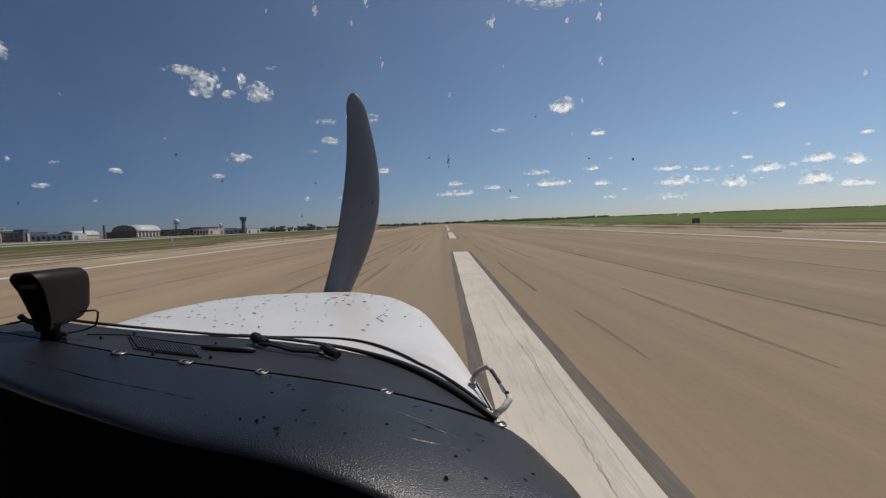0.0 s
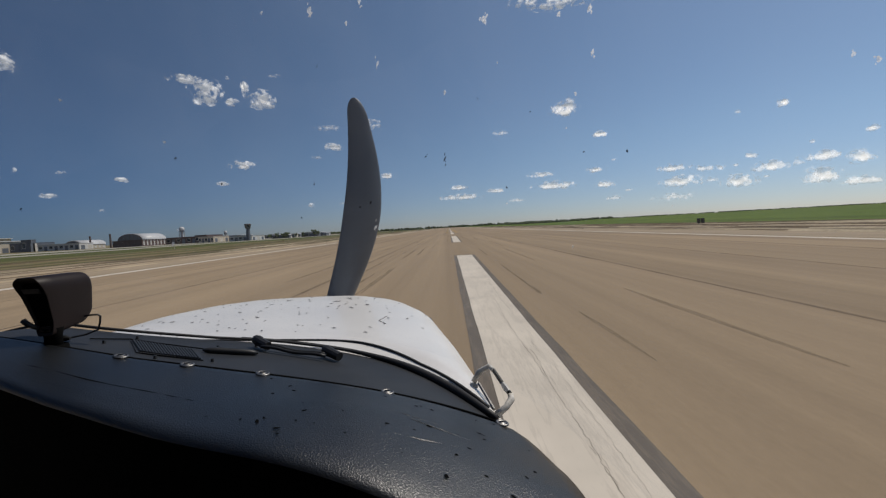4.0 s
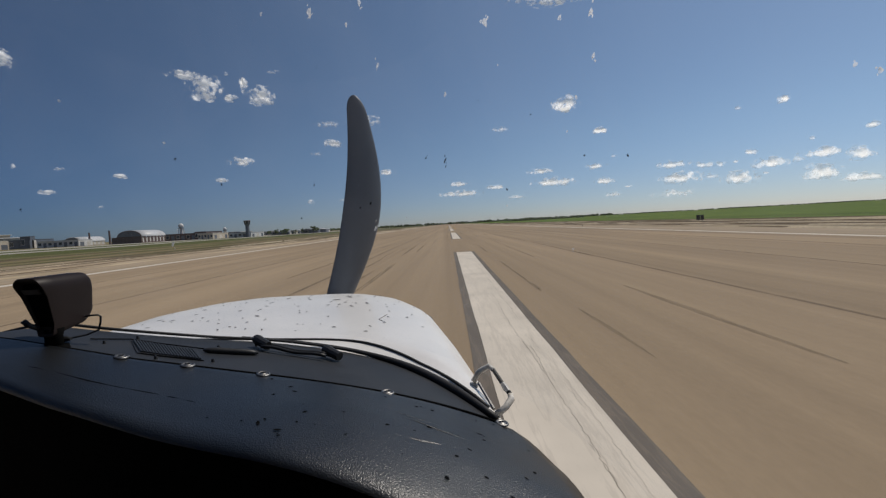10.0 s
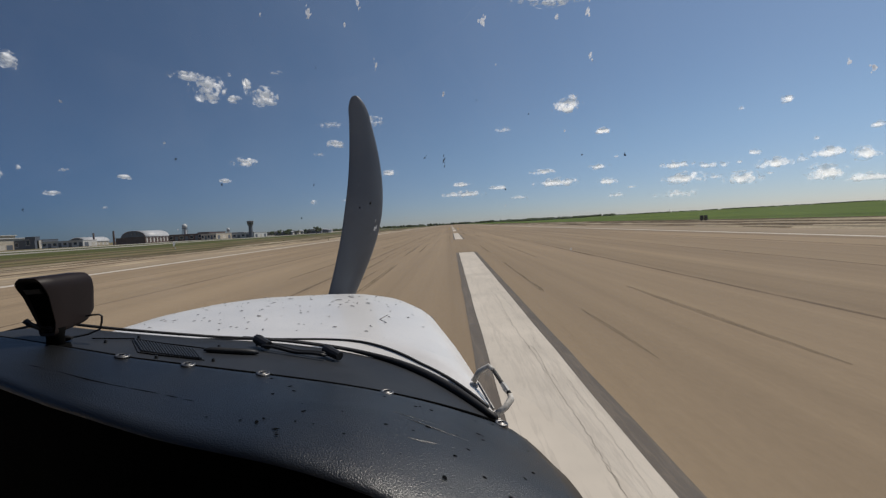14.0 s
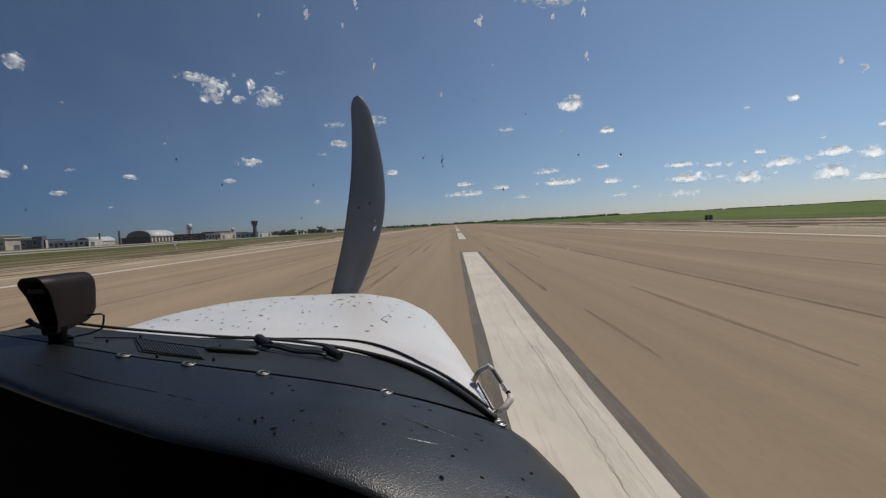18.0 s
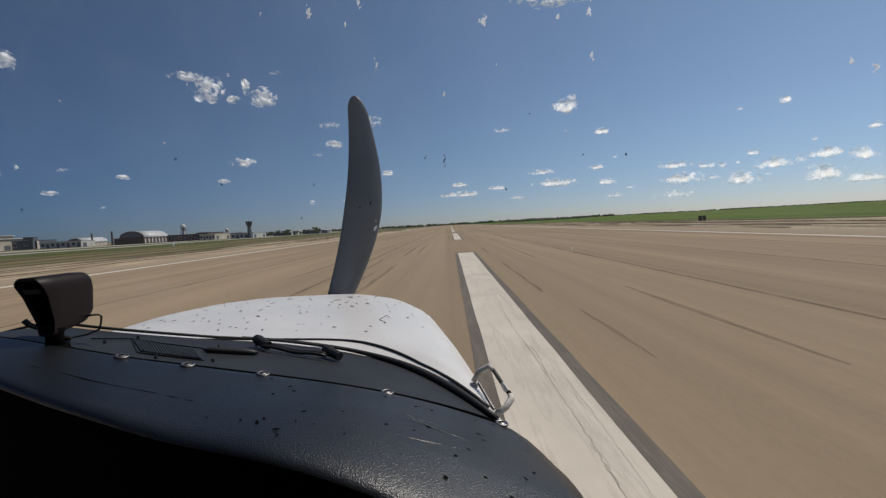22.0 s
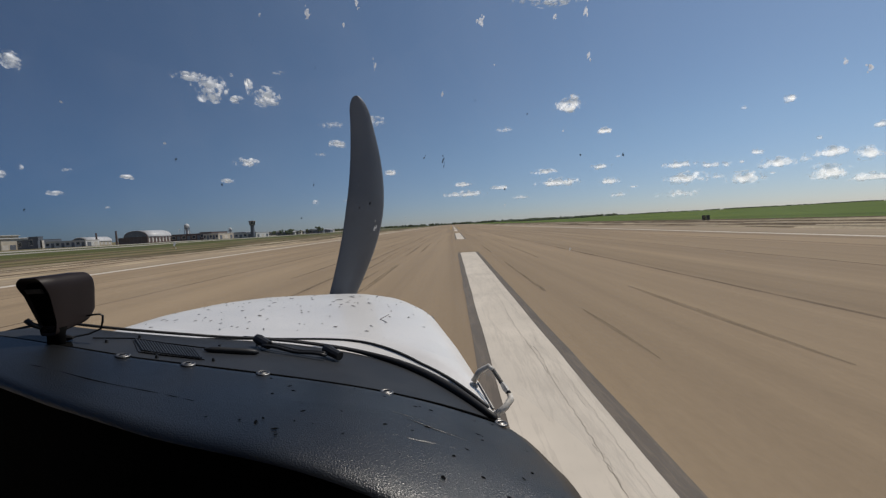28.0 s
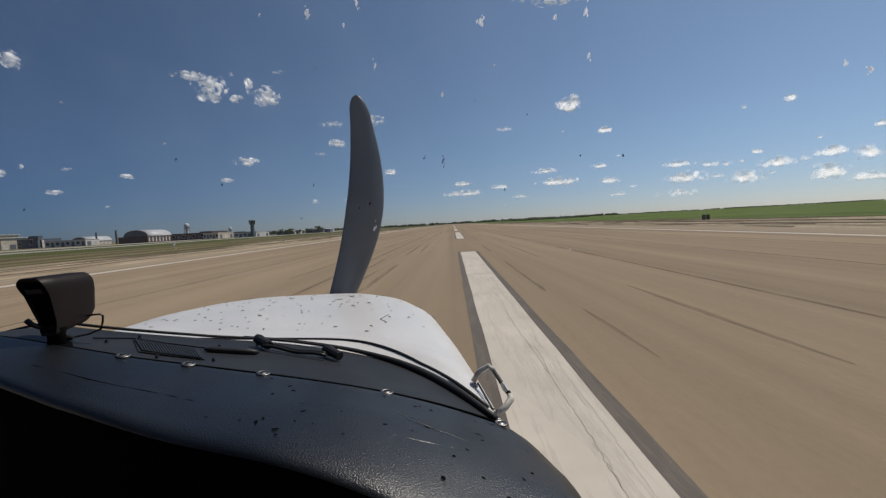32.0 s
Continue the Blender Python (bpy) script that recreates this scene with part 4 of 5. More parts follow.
SPOTS = [
    (0.182, 0.956, 0.231, 2.5, 1.2, 0), (-0.648, 0.723, 0.241, 3, 1.2, 1), (-0.174, 0.985, 0.0, 6, 2.6, 1), (0.657, 0.719, 0.226, 5, 1.4, 1),
    (0.68, 0.703, 0.209, 6, 1.4, 1), (0.266, 0.961, -0.07, 3, 1.5, 1), (-0.549, 0.836, -0.01, 5, 2.2, 1), (-0.299, 0.949, 0.102, 3, 1.8, 0), (0.293, 0.947, 0.135, 3, 1.4, 0), (0.129, 0.989, 0.073, 3.2, 1.7, 0), (-0.71, 0.701, 0.061, 2.6, 2.2, 0), (0.273, 0.928, 0.255, 5, 2.0, 1)]
rs = random.Random(9)
for k in range(14):
    SPOTS.append((rs.uniform(-0.6, 0.6), 0.9, rs.uniform(-0.02, 0.42), rs.uniform(1.5, 3.5), rs.uniform(1, 2.2), k % 2))
for x, d, z, size, ratio, pale in SMEARS + SPOTS:
    v = Vector((x, d, z)).normalized()
    t = on_shield(v) * 0.985
    right = v.cross(Vector((0, 0, 1))).normalized()
    upv = right.cross(v)
    bm = bmesh.new()
    for piece in range(5 if size > 5 else 3):
        off = (right * rs.gauss(0, 0.35) + upv * rs.gauss(0, 0.5 * ratio)) * size * 0.001 if piece else Vector()
        r = size * 0.001 * (0.75 if piece == 0 else rs.uniform(0.15, 0.4))
        lean = rs.gauss(0.12, 0.25)
        vs = []
        for i in range(10):
            a = 2 * math.pi * i / 10
            q = rs.uniform(0.55, 1.15)
            px, pz = math.cos(a) * r * q / math.sqrt(ratio), math.sin(a) * r * q * math.sqrt(ratio)
            p = (v + off + right * (px + lean * pz) + upv * pz) * t
            vs.append((p, p + v * 0.0012))
        f0 = [bm.verts.new(air(p.x - MID, p.y, p.z)) for p, _ in vs]
        f1 = [bm.verts.new(air(p.x - MID, p.y, p.z)) for _, p in vs]
        bm.faces.new(f0)
        bm.faces.new(f1[::-1])
        for i in range(10):
            bm.faces.new((f0[i], f0[(i + 1) % 10], f1[(i + 1) % 10], f1[i]))
    part("insect_smear", bm, M_SMEAR_LIGHT if pale else M_SMEAR_DARK, windshield, "pale dried insect smear" if pale else "dark dried insect speck")


# plain closed cabin behind, and the undercarriage
def slab_air(u0, u1, d0, d1, z0, z1):
    a, b = air(u0, d0, z0), air(u1, d1, z1)
    return box(a.x, b.x, a.y, b.y, a.z, b.z, 0.01)


def shell_ring(d, w, low, top, n, inset=0.0):
    c, h = (low + top) / 2, (top - low) / 2 - inset
    ring = []
    for k in range(40):
        a = 2 * math.pi * k / 40
        ca, sa = math.cos(a), math.sin(a)
        ring.append(air(math.copysign(abs(ca) ** (2 / n), ca) * (w - inset), d, c + math.copysign(abs(sa) ** (2 / n), sa) * h))
    return ring


SHELL = [(0.04, 0.80, -1.03, 0.50, 5.0), (-0.5, 0.80, -1.03, 0.51, 5.0), (-1.2, 0.76, -1.0, 0.48, 4.0), (-2.0, 0.60, -0.92, 0.34, 3.2), (-3.0, 0.38, -0.72, 0.12, 2.6), (-4.1, 0.15, -0.44, -0.06, 2.2), (-4.25, 0.08, -0.36, -0.12, 2.0), (-4.3, 0.004, -0.25, -0.24, 2.0)]
outer = [shell_ring(*row) for row in SHELL]
inner = [shell_ring(*row, inset=0.035) for row in SHELL[:3]]
part("fuselage", loft([inner[0]] + outer, True, False), M_COWL, plane, "white painted fuselage behind the cockpit", True)
part("cabin_lining", loft(inner, True, False), M_BLACK_AND_SHADE, plane, "dark cabin lining", True)
part("bulkhead", loft([shell_ring(-1.19, 0.76, -1.0, 0.48, 4.0, 0.04), shell_ring(-1.17, 0.76, -1.0, 0.48, 4.0, 0.04)]), M_BLACK_AND_SHADE, plane, "dark rear cabin wall")
part("roof_front", slab_air(-0.70, 0.70, 0.02, 0.24, 0.46, 0.50), M_COWL, plane, "white roof edge over the windshield")
for u in (-0.76, 0.73):
    part("cabin_side", slab_air(u, u + 0.03, 0.03, 0.54, -1.0, -0.42), M_COWL, plane, "white cabin side below the windows")
part("cabin_floor", slab_air(-0.72, 0.72, -1.15, 0.54, -1.02, -0.98), M_BLACK_AND_SHADE, plane, "dark cabin floor")
part("instrument_panel", slab_air(-0.70, 0.70, 0.50, 0.52, -1.0, -0.50), M_BLACK, plane, "black instrument panel in shade")
for u, d in ((-0.07, 1.75), (-0.68, -0.35), (0.68, -0.35)):
    r = 0.17
    p = air(u, d, GROUND_Z)
    prof = [(-0.07, 0.06), (-0.065, 0.12), (-0.05, 0.16), (0.0, r), (0.05, 0.16), (0.065, 0.12), (0.07, 0.06)]
    wheel = part("wheel", loft([[(p.x + x, p.y + q * math.cos(k * math.pi / 14), p.z + r + q * math.sin(k * math.pi / 14)) for k in range(28)] for x, q in prof]), M_RUBBER, plane, "black tyre", True)
    part("rim", loft([[(p.x + x, p.y + q * math.cos(k * math.pi / 12), p.z + r + q * math.sin(k * math.pi / 12)) for k in range(24)] for x, q in ((-0.074, 0.03), (-0.072, 0.07), (0.072, 0.07), (0.074, 0.03))]), M_STEEL, wheel, "", True)
    part("strut", tube([(p.x + 0.09, p.y, p.z + r), (p.x + 0.09, p.y, p.z + r + 0.12), (p.x, p.y, p.z + r + 0.25), (p.x, p.y, air(0, 0, -1.0).z)], 0.028, 10), M_STEEL, plane, "", True)


# ---------------------------------------------------------------- hangars and towers
def arch_hangar(name, x0, x1, y0, y1, wall, top, label, wall_mat, roof_mat, bays=7):
    z = rise(x0, y0) - 0.1
    root = thing(name, ((x0 + x1) / 2, (y0 + y1) / 2, z), label, "hangar", "airfield hangars")
    w, mid = (x1 - x0) / 2, (x0 + x1) / 2

    def section(grow=0.0, low=0.0):
        pts = [(x0 - grow, low)]
        for k in range(17):
            a = math.pi * (1 - k / 16)
            pts.append((mid + (w + grow) * math.cos(a), wall + (top - wall + grow) * math.sin(a)))
        pts.append((x1 + grow, low))
        return pts
    part("wall", loft([[(x, y, z + h) for x, h in section()] for y in (y0, y1)]), wall_mat, root)
    outer, inner = section(0.5, wall - 0.2), section(0.06, wall - 0.2)
    part("roof", loft([[(x, y, z + h) for x, h in outer + inner[::-1]] for y in (y0 + 0.4, y1 + 0.3)]), roof_mat, root, "pale curved metal roof", True)
    arch = [(mid + w * 0.94 * math.cos(math.pi * (1 - k / 16)), wall + (top - wall) * 0.9 * math.sin(math.pi * (1 - k / 16))) for k in range(17)]
    gable = part("gable", loft([[(x, y, z + h) for x, h in arch] for y in (y0 - 0.12, y0 + 0.1)]), M_GREYWALL, root, "dark blue-grey glazed gable")
    for k in range(1, 6):
        x = x0 + (x1 - x0) * k / 6
        h = (top - wall) * 0.88 * math.sqrt(max(0.0, 1 - ((x - mid) / (w * 0.94)) ** 2))
        part("mullion", box(x - 0.12, x + 0.12, y0 - 0.2, y0 - 0.1, z + wall, z + wall + h), M_BRICKWALL, gable)
    annex = part("annex", box(x0 - w * 0.5, x0 - 0.02, y0 + 0.5, y1 - 2, z, z + wall * 0.92), wall_mat, root, "low dark side wing")
    part("annex_roof", box(x0 - w * 0.5 - 0.3, x0 - 0.04, y0 + 0.2, y1 - 1.8, z + wall * 0.92, z + wall * 0.92 + 0.3), M_METALROOF, annex)
    for k in range(5):
        a, b = x0 + (x1 - x0) * (0.08 + 0.168 * k), x0 + (x1 - x0) * (0.24 + 0.168 * k)
        part("door_leaf", box(a, b, y0 - 0.25, y0 + 0.05, z, z + wall * 0.95), M_BRICKWALL, root, "tall dark sliding door leaf")
    for k in range(bays):
        y = y0 + (y1 - y0) * (k + 0.5) / bays
        half = (y1 - y0) / bays * 0.15
        win = part("window", box(x1 - 0.05, x1 + 0.12, y - half, y + half, z + wall * 0.15, z + wall * 0.9), M_WHITEWALL, root, "tall pale glazed bay")
        part("pane", box(x1 + 0.1, x1 + 0.16, y - half * 0.7, y + half * 0.7, z + wall * 0.72, z + wall * 0.85), M_DARKGLASS, win)
    return root


def block(name, x0, x1, y0, y1, h, label, wall_mat, roof_mat=None, bays=4, gable=0.0, category="building"):
    z = min(rise(x0, y0), rise(x1, y1)) - 0.1
    root = thing(name, ((x0 + x1) / 2, (y0 + y1) / 2, z), label, category, "airfield buildings")
    part("wall", box(x0, x1, y0, y1, z, z + h), wall_mat, root)
    if gable:
        mid = (x0 + x1) / 2
        part("roof", loft([[(x0 - 0.4, y, z + h), (mid, y, z + h + gable), (x1 + 0.4, y, z + h), (x1 + 0.4, y, z + h + 0.2), (mid, y, z + h + gable + 0.25), (x0 - 0.4, y, z + h + 0.2)] for y in (y0 - 0.4, y1 + 0.4)]), roof_mat or M_METALROOF, root)
    else:
        part("roof", box(x0 - 0.3, x1 + 0.3, y0 - 0.3, y1 + 0.3, z + h, z + h + 0.35), roof_mat or M_METALROOF, root)
    for k in range(bays):
        c = x0 + (x1 - x0) * (k + 0.5) / bays
        half = (x1 - x0) / bays * 0.3
        win = part("door" if k % 2 else "window", box(c - half, c + half, y0 - 0.12, y0 + 0.05, z + (0 if k % 2 else h * 0.35), z + h * 0.75), M_DARKGLASS if k % 2 == 0 else M_GREYWALL, root)
        if k % 2 == 0:
            part("frame", box(c - half * 1.15, c + half * 1.15, y0 - 0.08, y0 + 0.02, z + h * 0.3, z + h * 0.8), M_CONCRETE, win)
    n = max(2, int((y1 - y0) / 8))
    for k in range(n):
        c = y0 + (y1 - y0) * (k + 0.5) / n
        part("bay_door", box(x1 - 0.05, x1 + 0.12, c - 2.2, c + 2.2, z, z + h * 0.7), M_CONCRETE if k % 2 else M_GREYWALL, root)
    return root


arch_hangar("hangar", -313, -290, 400, 434, 6.5, 12.0, "large dark hangar with a curved pale roof and tall pale bays", M_BRICKWALL, M_METALROOF, 7)
arch_hangar("hangar", -393, -377, 432, 464, 4.5, 8.8, "smaller brown hangar with a curved pale roof", M_TANWALL, M_METALROOF, 6)
block("shed", -392, -352, 402, 418, 6.0, "long low white shed with pale doors", M_WHITEWALL, None, 8)
block("office_block", -438, -411, 420, 440, 9.0, "blue-grey flat-roofed office block", M_GREYWALL, M_GREYWALL, 5)
block("office_block", -421, -411, 415, 420, 12.0, "blue-grey stair tower of the office block", M_GREYWALL, M_GREYWALL, 2)
block("workshop", -294, -262, 440, 470, 6.8, "dark low workshop beside the large hangar", M_BRICKWALL, M_BRICKWALL, 6)
block("workshop", -262, -250, 438, 470, 8.0, "dark brown workshop with a flat roof", M_BRICKWALL, M_GREYWALL, 3)
block("terminal", -248, -233, 420, 450, 5.8, "pale tan flat-roofed terminal building", M_TANWALL, M_CONCRETE, 5)
block("warehouse", -240, -221, 452, 480, 6.0, "grey metal warehouse by the apron", M_GREYWALL, M_METALROOF, 4)
block("warehouse", -217, -195, 420, 450, 4.6, "white metal warehouse beside the control tower", M_WHITEWALL, M_METALROOF, 5)
rb = random.Random(3)
for k in range(16):
    d = rb.uniform(470, 900)
    x = -d * rb.uniform(0.32, 0.44)
    w = rb.uniform(8, 22)
    h = rb.uniform(3, 6)
    block("shed", x, x + w, d, d + w, h, rb.choice(("far pale metal shed", "far grey metal shed", "far tan block shed")), rb.choice((M_WHITEWALL, M_GREYWALL, M_TANWALL)), M_METALROOF, 2, rb.choice((0, 1.2)))
# hangars passed at the start of the run, the nearest of them at the edge of the apron
def pitched_hangar(x0, x1, y0, y1, low, high, label):
    """A hangar whose single roof slope climbs sideways over a wide front, its opening a dark panel."""
    z = min(rise(x0, y0), rise(x1, y1)) - 0.1
    root = thing("hangar", ((x0 + x1) / 2, (y0 + y1) / 2, z), label, "hangar", "airfield hangars")
    w = x1 - x0
    part("wall", loft([[(x0, y, z), (x1, y, z), (x1, y, z + high), (x0, y, z + low)] for y in (y0, y1)]), M_TANWALL, root)
    part("roof", loft([[(x0 - w * 0.1, y, z + low - (high - low) * 0.1), (x1 + w * 0.04, y, z + high + (high - low) * 0.04), (x1 + w * 0.04, y, z + high + (high - low) * 0.04 + 0.7), (x0 - w * 0.1, y, z + low - (high - low) * 0.1 + 0.7)] for y in (y0 - 1.5, y1 + 1.0)]), M_WHITEWALL, root, "white sloping roof")
    # no real opening: the interior's shade is put on the wall as a dark panel
    part("door_shade_panel", box(x0 + w * 0.12, x0 + w * 0.62, y0 - 0.12, y0 + 0.1, z, z + low * 0.82), M_DARKGLASS, root, "dark panel on the hangar front, standing in for the shade inside")
    canopy = part("canopy", loft([[(x0 + w * 0.08, y, z + low * 0.86), (x0 + w * 0.7, y, z + low * 1.02), (x0 + w * 0.7, y, z + low * 1.02 + 0.4), (x0 + w * 0.08, y, z + low * 0.86 + 0.4)] for y in (y0 - 3.0, y0 - 0.02)]), M_WHITEWALL, root, "white canopy over the front")
    for f in (0.1, 0.4, 0.68):
        part("post", cylinder(x0 + w * f, y0 - 2.6, z, z + low * 0.88, 0.2, 0.2, 8), M_CONCRETE, canopy)
    for k in range(3):
        c = x0 + w * (0.72 + 0.1 * k)
        part("window", box(c - w * 0.03, c + w * 0.03, y0 - 0.1, y0 + 0.1, z + low * 0.8, z + low * 1.05), M_DARKGLASS, root)
    for k in range(4):
        c = y0 + (y1 - y0) * (k + 0.5) / 4
        part("bay_door", box(x1 - 0.05, x1 + 0.12, c - 3, c + 3, z, z + low * 0.7), M_GREYWALL if k % 2 else M_CONCRETE, root)


pitched_hangar(-478, -444, 410, 440, 7.5, 11.5, "cream hangar with a white roof sloping over its front")
pitched_hangar(-745, -685, 610, 660, 13.0, 21.0, "large cream hangar with a white sloping roof")
pitched_hangar(-640, -600, 520, 560, 8.0, 12.5, "cream hangar with a wide dark front and white roof")
pitched_hangar(-840, -780, 560, 620, 13.0, 19.0, "white-roofed hangar with a dark open front")
block("hangar", -560, -520, 480, 505, 7.0, "grey metal hangar with pitched roof", M_GREYWALL, M_METALROOF, 4, 2.0, "hangar")

for x, y, h in ((-316, 395, 12.5), (-358, 422, 12.0)):
    z = rise(x, y) - 0.1
    c = thing("chimney", (x, y, z), "tall dark brick chimney", "chimney", "chimneys")
    part("shaft", cylinder(x, y, z, z + h, 1.0, 0.7), M_BRICKWALL, c)
    part("cap", cylinder(x, y, z + h, z + h + 0.5, 0.9), M_BRICKWALL, c)

x, y = -191, 405
z = rise(x, y) - 0.1
tower = thing("control_tower", (x, y, z), "grey concrete control tower with a dark glazed cab", "control tower")
part("shaft", cylinder(x, y, z, z + 11.5, 2.0, 1.7, 12), M_GREYWALL, tower)
part("collar", cylinder(x, y, z + 11.0, z + 12.6, 1.8, 2.9, 8), M_GREYWALL, tower)
cab = part("cab", cylinder(x, y, z + 12.6, z + 15.2, 2.6, 3.1, 8), M_DARKGLASS, tower, "dark tinted glass cab")
part("cab_roof", cylinder(x, y, z + 15.2, z + 15.8, 3.3, 3.0, 8), M_BRICKWALL, tower)
part("mast", cylinder(x, y, z + 15.8, z + 18.5, 0.12, 0.06, 6), M_STEEL, tower)
for k in range(8):
    a = k * math.pi / 4
    part("mullion", tube([(x + 2.65 * math.cos(a), y + 2.65 * math.sin(a), z + 12.6), (x + 3.15 * math.cos(a), y + 3.15 * math.sin(a), z + 15.2)], 0.1, 5), M_CONCRETE, cab)


def ball_tower(x, y, h, r, label):
    z = rise(x, y) - 0.1
    t = thing("radar_tower", (x, y, z), label, "radar tower", "radar towers")
    for sx in (-1, 1):
        for sy in (-1, 1):
            part("leg", tube([(x + sx * r * 0.9, y + sy * r * 0.9, z), (x + sx * r * 0.6, y + sy * r * 0.6, z + h)], 0.3, 6), M_CONCRETE, t)
    part("core", cylinder(x, y, z, z + h, r * 0.55), M_WHITEWALL, t)
    part("platform", cylinder(x, y, z + h, z + h + 0.5, r * 1.15), M_GREYWALL, t)
    bm = bmesh.new()
    bmesh.ops.create_icosphere(bm, subdivisions=3, radius=r, matrix=Matrix.Translation((x, y, z + h + 0.4 + r * 0.85)))
    part("radome", bm, M_WHITEWALL, t, "white ball-shaped cover", True)


ball_tower(-284, 452, 13.0, 2.6, "white radar ball on a legged tower")
ball_tower(-252, 480, 8.5, 1.7, "small white radar ball on a low tower")

# dark sign panels beyond the runway's edge
sx, sy = 46.0, 80.0
z = rise(sx, sy)
sign = thing("runway_sign", (sx, sy, z), "pair of dark sign panels seen from behind beside the runway", "sign")
for k in (0, 1):
    panel = part("panel", box(sx + 0.75 * k, sx + 0.75 * k + 0.6, sy, sy + 0.2, z + 0.25, z + 1.15, 0.03), M_BLACK, sign)
    part("post", cylinder(sx + 0.75 * k + 0.3, sy + 0.1, z - 0.1, z + 0.3, 0.05), M_STEEL, panel)
for k in range(14):
    for sgn in (-1, 1):
        lx, ly = XC + sgn * 24.6, -40 + 61 * k
        lamp = thing("edge_light", (lx, ly, -0.016), "small runway edge light on a short stake", "runway light", "runway edge lights")
        part("stake", cylinder(lx, ly, -0.016, 0.2, 0.03, 0.025, 8), M_STEEL, lamp)
        part("lens", cylinder(lx, ly, 0.2, 0.32, 0.06, 0.035, 10), M_DARKGLASS, lamp)

# ---------------------------------------------------------------- trees
def clump(bm, c, r, rnd, sub=1):
    v = bmesh.ops.create_icosphere(bm, subdivisions=sub, radius=1.0)["verts"]
    seed = Vector((rnd.uniform(0, 50), rnd.uniform(0, 50), 0))
    for q in v:
        k = 1 + 0.45 * noise.noise(q.co * 1.7 + seed)
        q.co = Vector((q.co.x * r * k, q.co.y * r * k, q.co.z * r * 0.8 * k)) + c


rt = random.Random(21)


def tree(x, y, h):
    z = rise(x, y) - 0.1
    t = thing("tree", (x, y, z), "far round leafy tree by the airfield", "tree", "airfield trees")
    part("trunk", tube([(x, y, z), (x + 0.1, y, z + h * 0.3), (x, y, z + h * 0.7)], 0.3, 7, [0.3, 0.22, 0.1]), M_BARK, t)
    bm = bmesh.new()
    for k in range(26):
        a, q = rt.uniform(0, 6.28), math.sqrt(rt.random()) * h * 0.36
        clump(bm, Vector((x + q * math.cos(a), y + q * math.sin(a), z + h * rt.uniform(0.35, 0.95))), h * rt.uniform(0.07, 0.15), rt)
    part("crown", bm, M_LEAF, t)


for k in range(22):
    d = rt.uniform(430, 800)
    tree(-d * rt.uniform(0.30, 0.45), d, rt.uniform(4.5, 8))


def tree_belt(name, label, n, place, size):
    bm = bmesh.new()
    for k in range(n):
        x, y = place(k / n)
        h = size * rt.uniform(0.6, 1.3)
        for j in range(3):
            clump(bm, Vector((x + rt.gauss(0, size * 0.5), y + rt.gauss(0, size * 0.5), rise(x, y) + h * rt.uniform(0.2, 0.6))), h * rt.uniform(0.35, 0.6), rt)
    tagged(part(name, bm, M_LEAF), label, "trees", kind="stuff")


tree_belt("tree_belt", "far dark belt of trees along the field's ridge", 1300, lambda f: (rt.gauss(0, 25) + 150 + 1800 * f ** 1.1 + 60 * math.sin(f * 40), 1900 - 500 * f + rt.gauss(0, 60)), 3.8)
tree_belt("tree_belt", "far dark trees beyond the end of the runway", 420, lambda f: (-1500 + 2000 * f + rt.gauss(0, 10), 2300 + rt.gauss(0, 60)), 11.0)
tree_belt("tree_belt", "dark far woods where the field begins to climb", 170, lambda f: (230 + 420 * f + rt.gauss(0, 8), 1780 - 60 * f + rt.gauss(0, 40)), 7.5)
tree_belt("tree_belt", "low green hedge of bushes before the crop", 90, lambda f: (130 + 90 * f + rt.gauss(0, 8), 900 - 150 * f + rt.gauss(0, 20)), 3.5)

# ---------------------------------------------------------------- clouds
# direction from the field (degrees round and up), breadth and height in degrees
HIGH_CLOUDS = [(-45.3, 16.9, 1.9, 1.5), (-30.8, 17.8, 3.3, 1.1), (-28.6, 16.4, 3.6, 2.8), (-25.9, 15.6, 1.6, 1.0), (-22.6, 16.0, 3.6, 2.1), (-24.4, 17.2, 1.0, 2.0), (-10.3, 13.6, 4.1, 1.3), (-14.6, 10.8, 2.6, 1.0),
               (-7.7, 7.0, 2.0, 0.9), (-25.3, 8.6, 2.9, 1.3), (-27.6, 6.4, 1.3, 0.7), (15.6, 13.7, 3.4, 1.8), (19.9, 10.3, 2.1, 0.9), (-37.2, 6.8, 1.5, 0.6), (-46.9, 6.8, 1.3, 0.9), (37.8, 10.8, 1.3, 0.9), (16.2, 27.3, 14.0, 4.8)]
BANK_CLOUDS = [(27.8, 5.4, 3.2, 1.1), (30.6, 5.1, 2.0, 0.9), (32.2, 4.9, 1.1, 0.9), (28.3, 3.7, 4.3, 1.7), (33.9, 3.2, 3.1, 1.8), (35.0, 5.9, 1.2, 0.8), (36.8, 4.5, 3.3, 1.4), (40.9, 5.0, 2.6, 1.4), (43.5, 4.5, 2.0, 1.6),
               (40.7, 3.0, 3.2, 2.0), (43.7, 2.3, 2.9, 1.0), (12.2, 6.0, 3.1, 0.9), (14.0, 4.5, 5.0, 1.4), (19.1, 6.1, 2.3, 0.8), (20.1, 4.2, 2.5, 1.0), (1.6, 5.1, 3.0, 0.7), (1.9, 3.8, 5.2, 1.0), (6.5, 4.4, 2.7, 0.7),
               (44.2, 7.1, 1.1, 0.7), (-43.1, 5.1, 1.5, 0.6)]
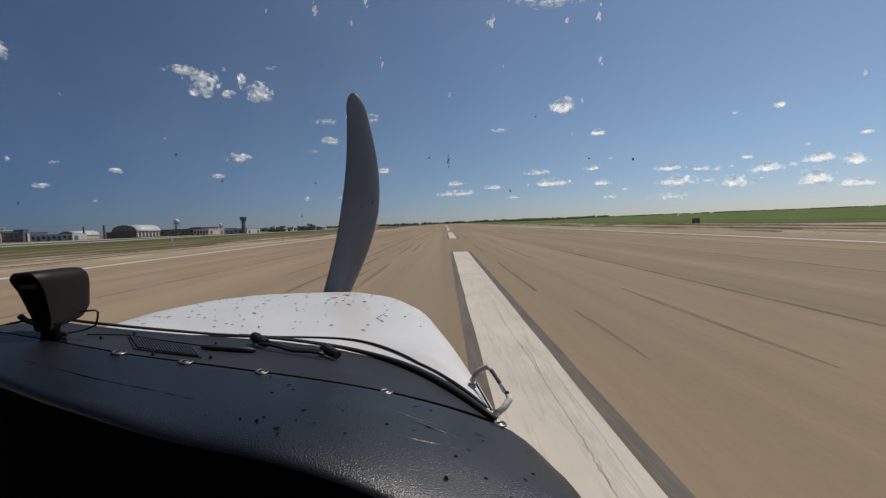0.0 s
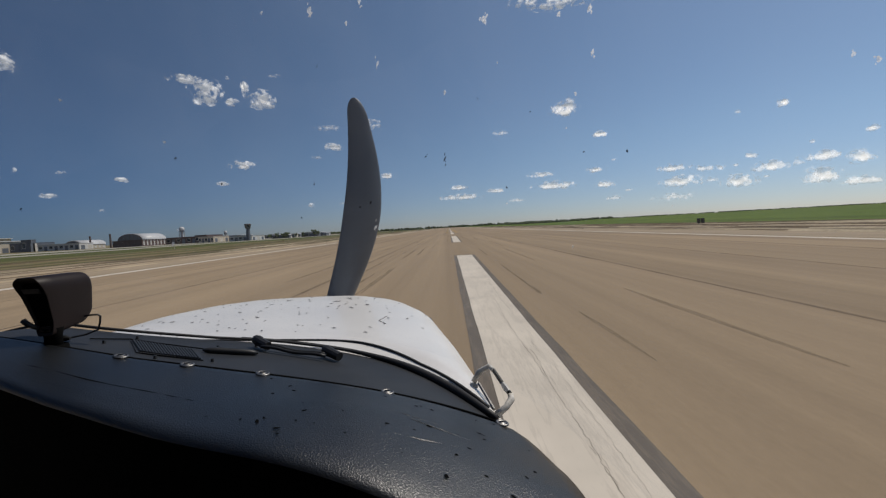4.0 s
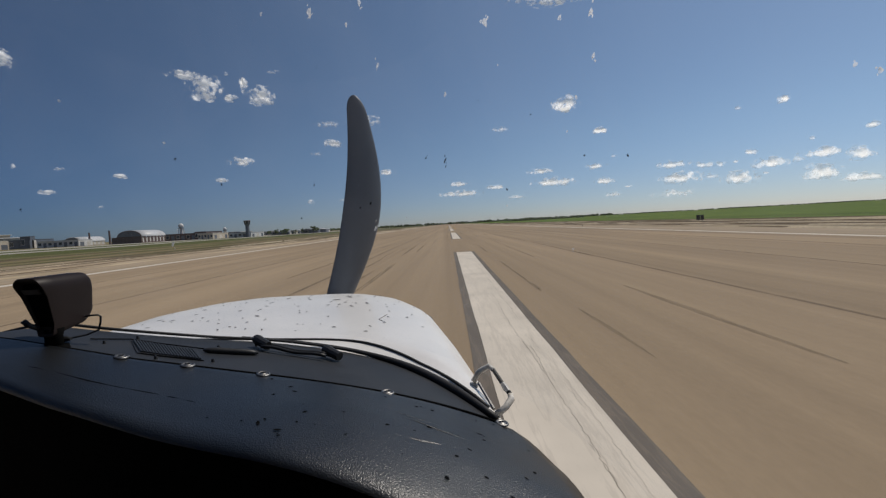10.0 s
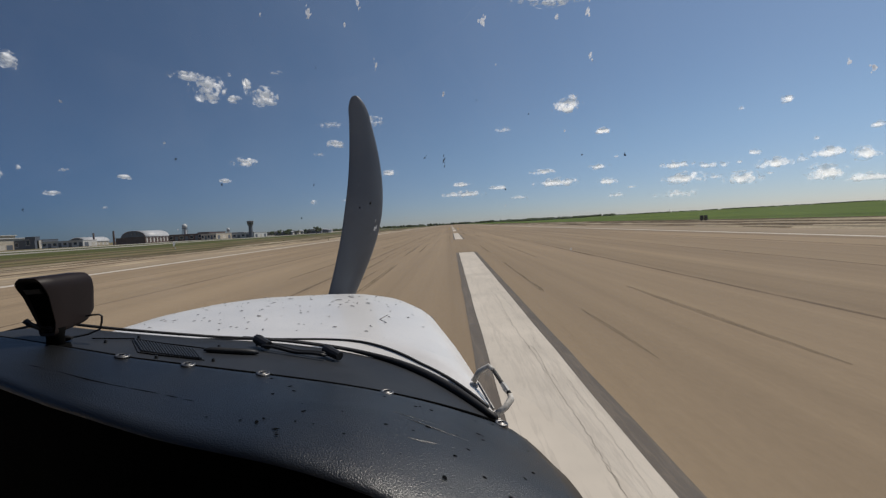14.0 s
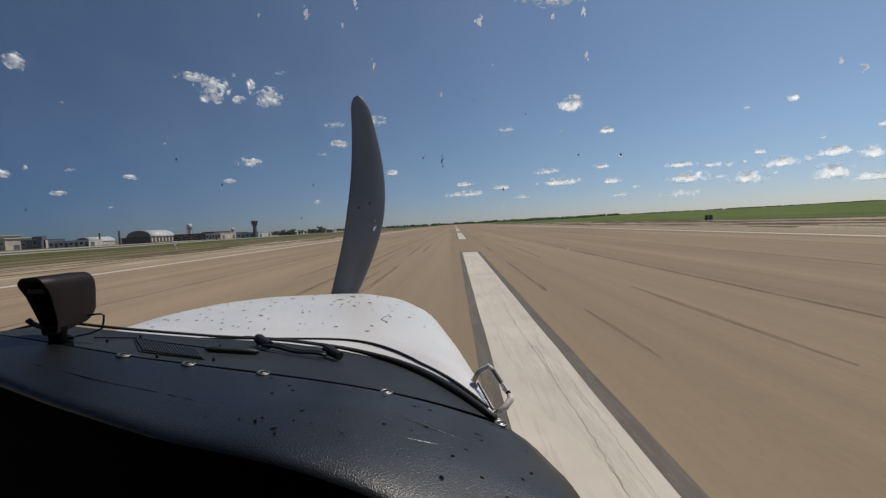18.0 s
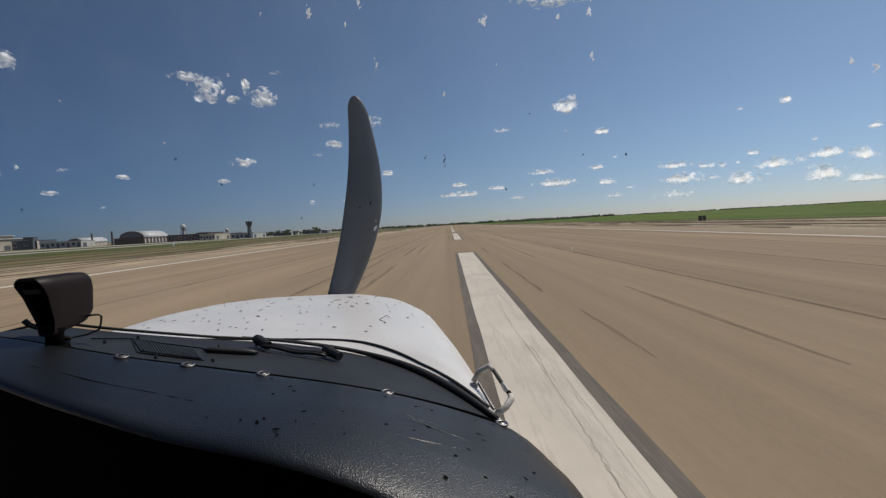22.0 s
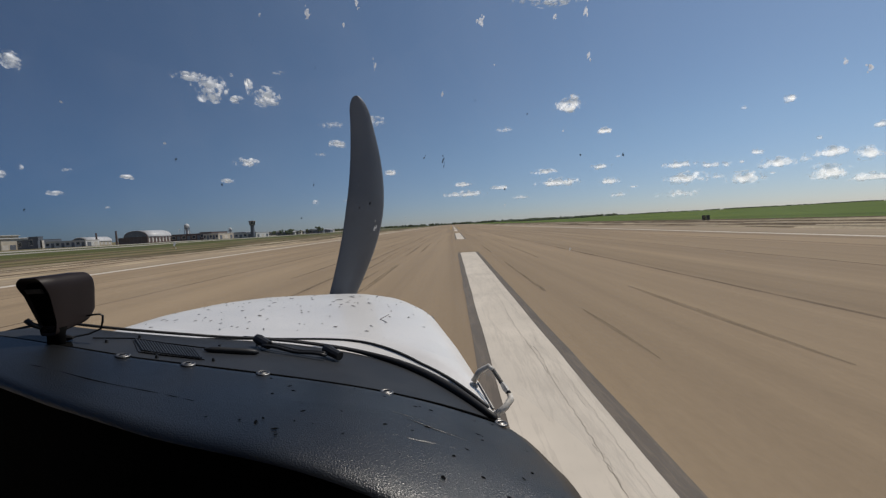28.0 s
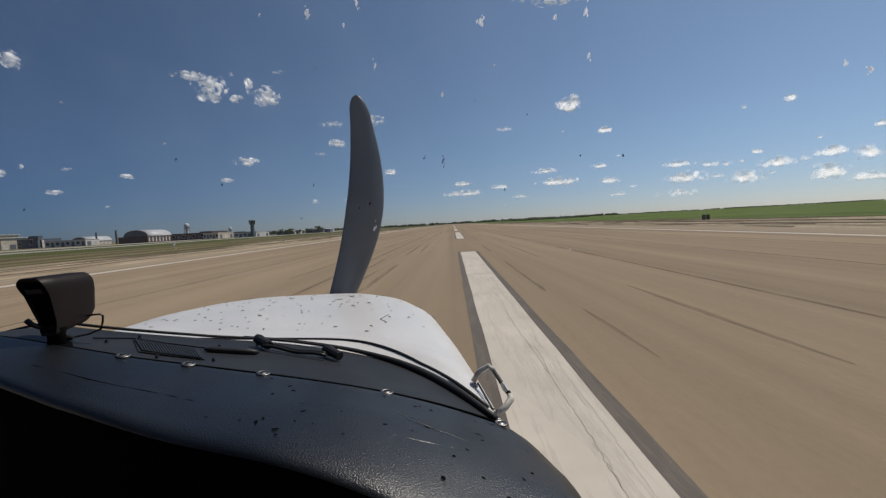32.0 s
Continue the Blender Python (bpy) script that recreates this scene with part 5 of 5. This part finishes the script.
THIN_CLOUDS = [(-14.9, 13.2, 4.1, 0.7), (-16.5, 9.6, 1.4, 0.6), (-11.0, 9.9, 1.0, 0.4), (-12.6, 3.7, 3.0, 0.6), (16.3, 14.8, 1.1, 0.8), (22.7, 3.4, 1.2, 0.3), (21.1, 2.5, 2.2, 0.7), (9.2, 3.0, 2.5, 0.5), (33.9, 10.7, 0.7, 0.4),
               (21.2, 7.2, 1.0, 0.4), (31.5, 3.7, 1.7, 0.8), (36.3, 3.6, 0.8, 0.4), (39.0, 4.7, 1.1, 1.1), (27.7, 2.1, 5.3, 1.0), (-21.0, 19.0, 1.6, 0.4), (7.4, 11.7, 2.0, 0.7), (-42.1, 7.4, 0.9, 0.4), (-45.4, 7.4, 0.5, 0.6),
               (-39.2, 3.6, 0.7, 0.4), (-17.7, 3.6, 1.0, 0.7), (40.0, 6.6, 0.6, 0.4), (33.7, 5.1, 0.6, 0.4), (-26.3, 18.4, 0.6, 0.4)]
bm = bmesh.new()
bmesh.ops.create_icosphere(bm, subdivisions=4, radius=1.0)
for v in bm.verts:
    if abs(v.co.y) > 0.3:
        v.co *= 1 + 0.08 * noise.noise(v.co * 2.3)
for f in bm.faces:
    f.smooth = True
billows = {}
for vapour in (M_CLOUD, M_BANK_CLOUD, M_THIN_CLOUD):
    billows[vapour] = bpy.data.meshes.new("cloud")
    bm.to_mesh(billows[vapour])
    billows[vapour].materials.append(vapour)
bm.free()
DIST = 3300.0
for vapour, words, (az_, el_, wid, hei) in [(M_CLOUD, "small white fair-weather cloud with ragged edges", c) for c in HIGH_CLOUDS] + [(M_BANK_CLOUD, "low hazy white cloud with a grey flat base", c) for c in BANK_CLOUDS] + [(M_THIN_CLOUD, "thin faint wisp of white cloud", c) for c in THIN_CLOUDS]:
    a, e = radians(az_), radians(el_)
    ob = new("cloud", billows[vapour])
    W, T = DIST * radians(wid) / 2 * (1.42 if vapour is M_BANK_CLOUD else 1.25), DIST * radians(hei) / 2 * 1.3
    ob.matrix_world = Matrix.Translation(Vector((math.sin(a) * math.cos(e), math.cos(a) * math.cos(e), math.sin(e))) * DIST + Vector((0, 0, H + T * 0.1))) @ Matrix.Rotation(-a, 4, "Z") @ Matrix.Diagonal((W, T * 1.2, T, 1))
    tagged(ob, words, "cloud", "scattered clouds")
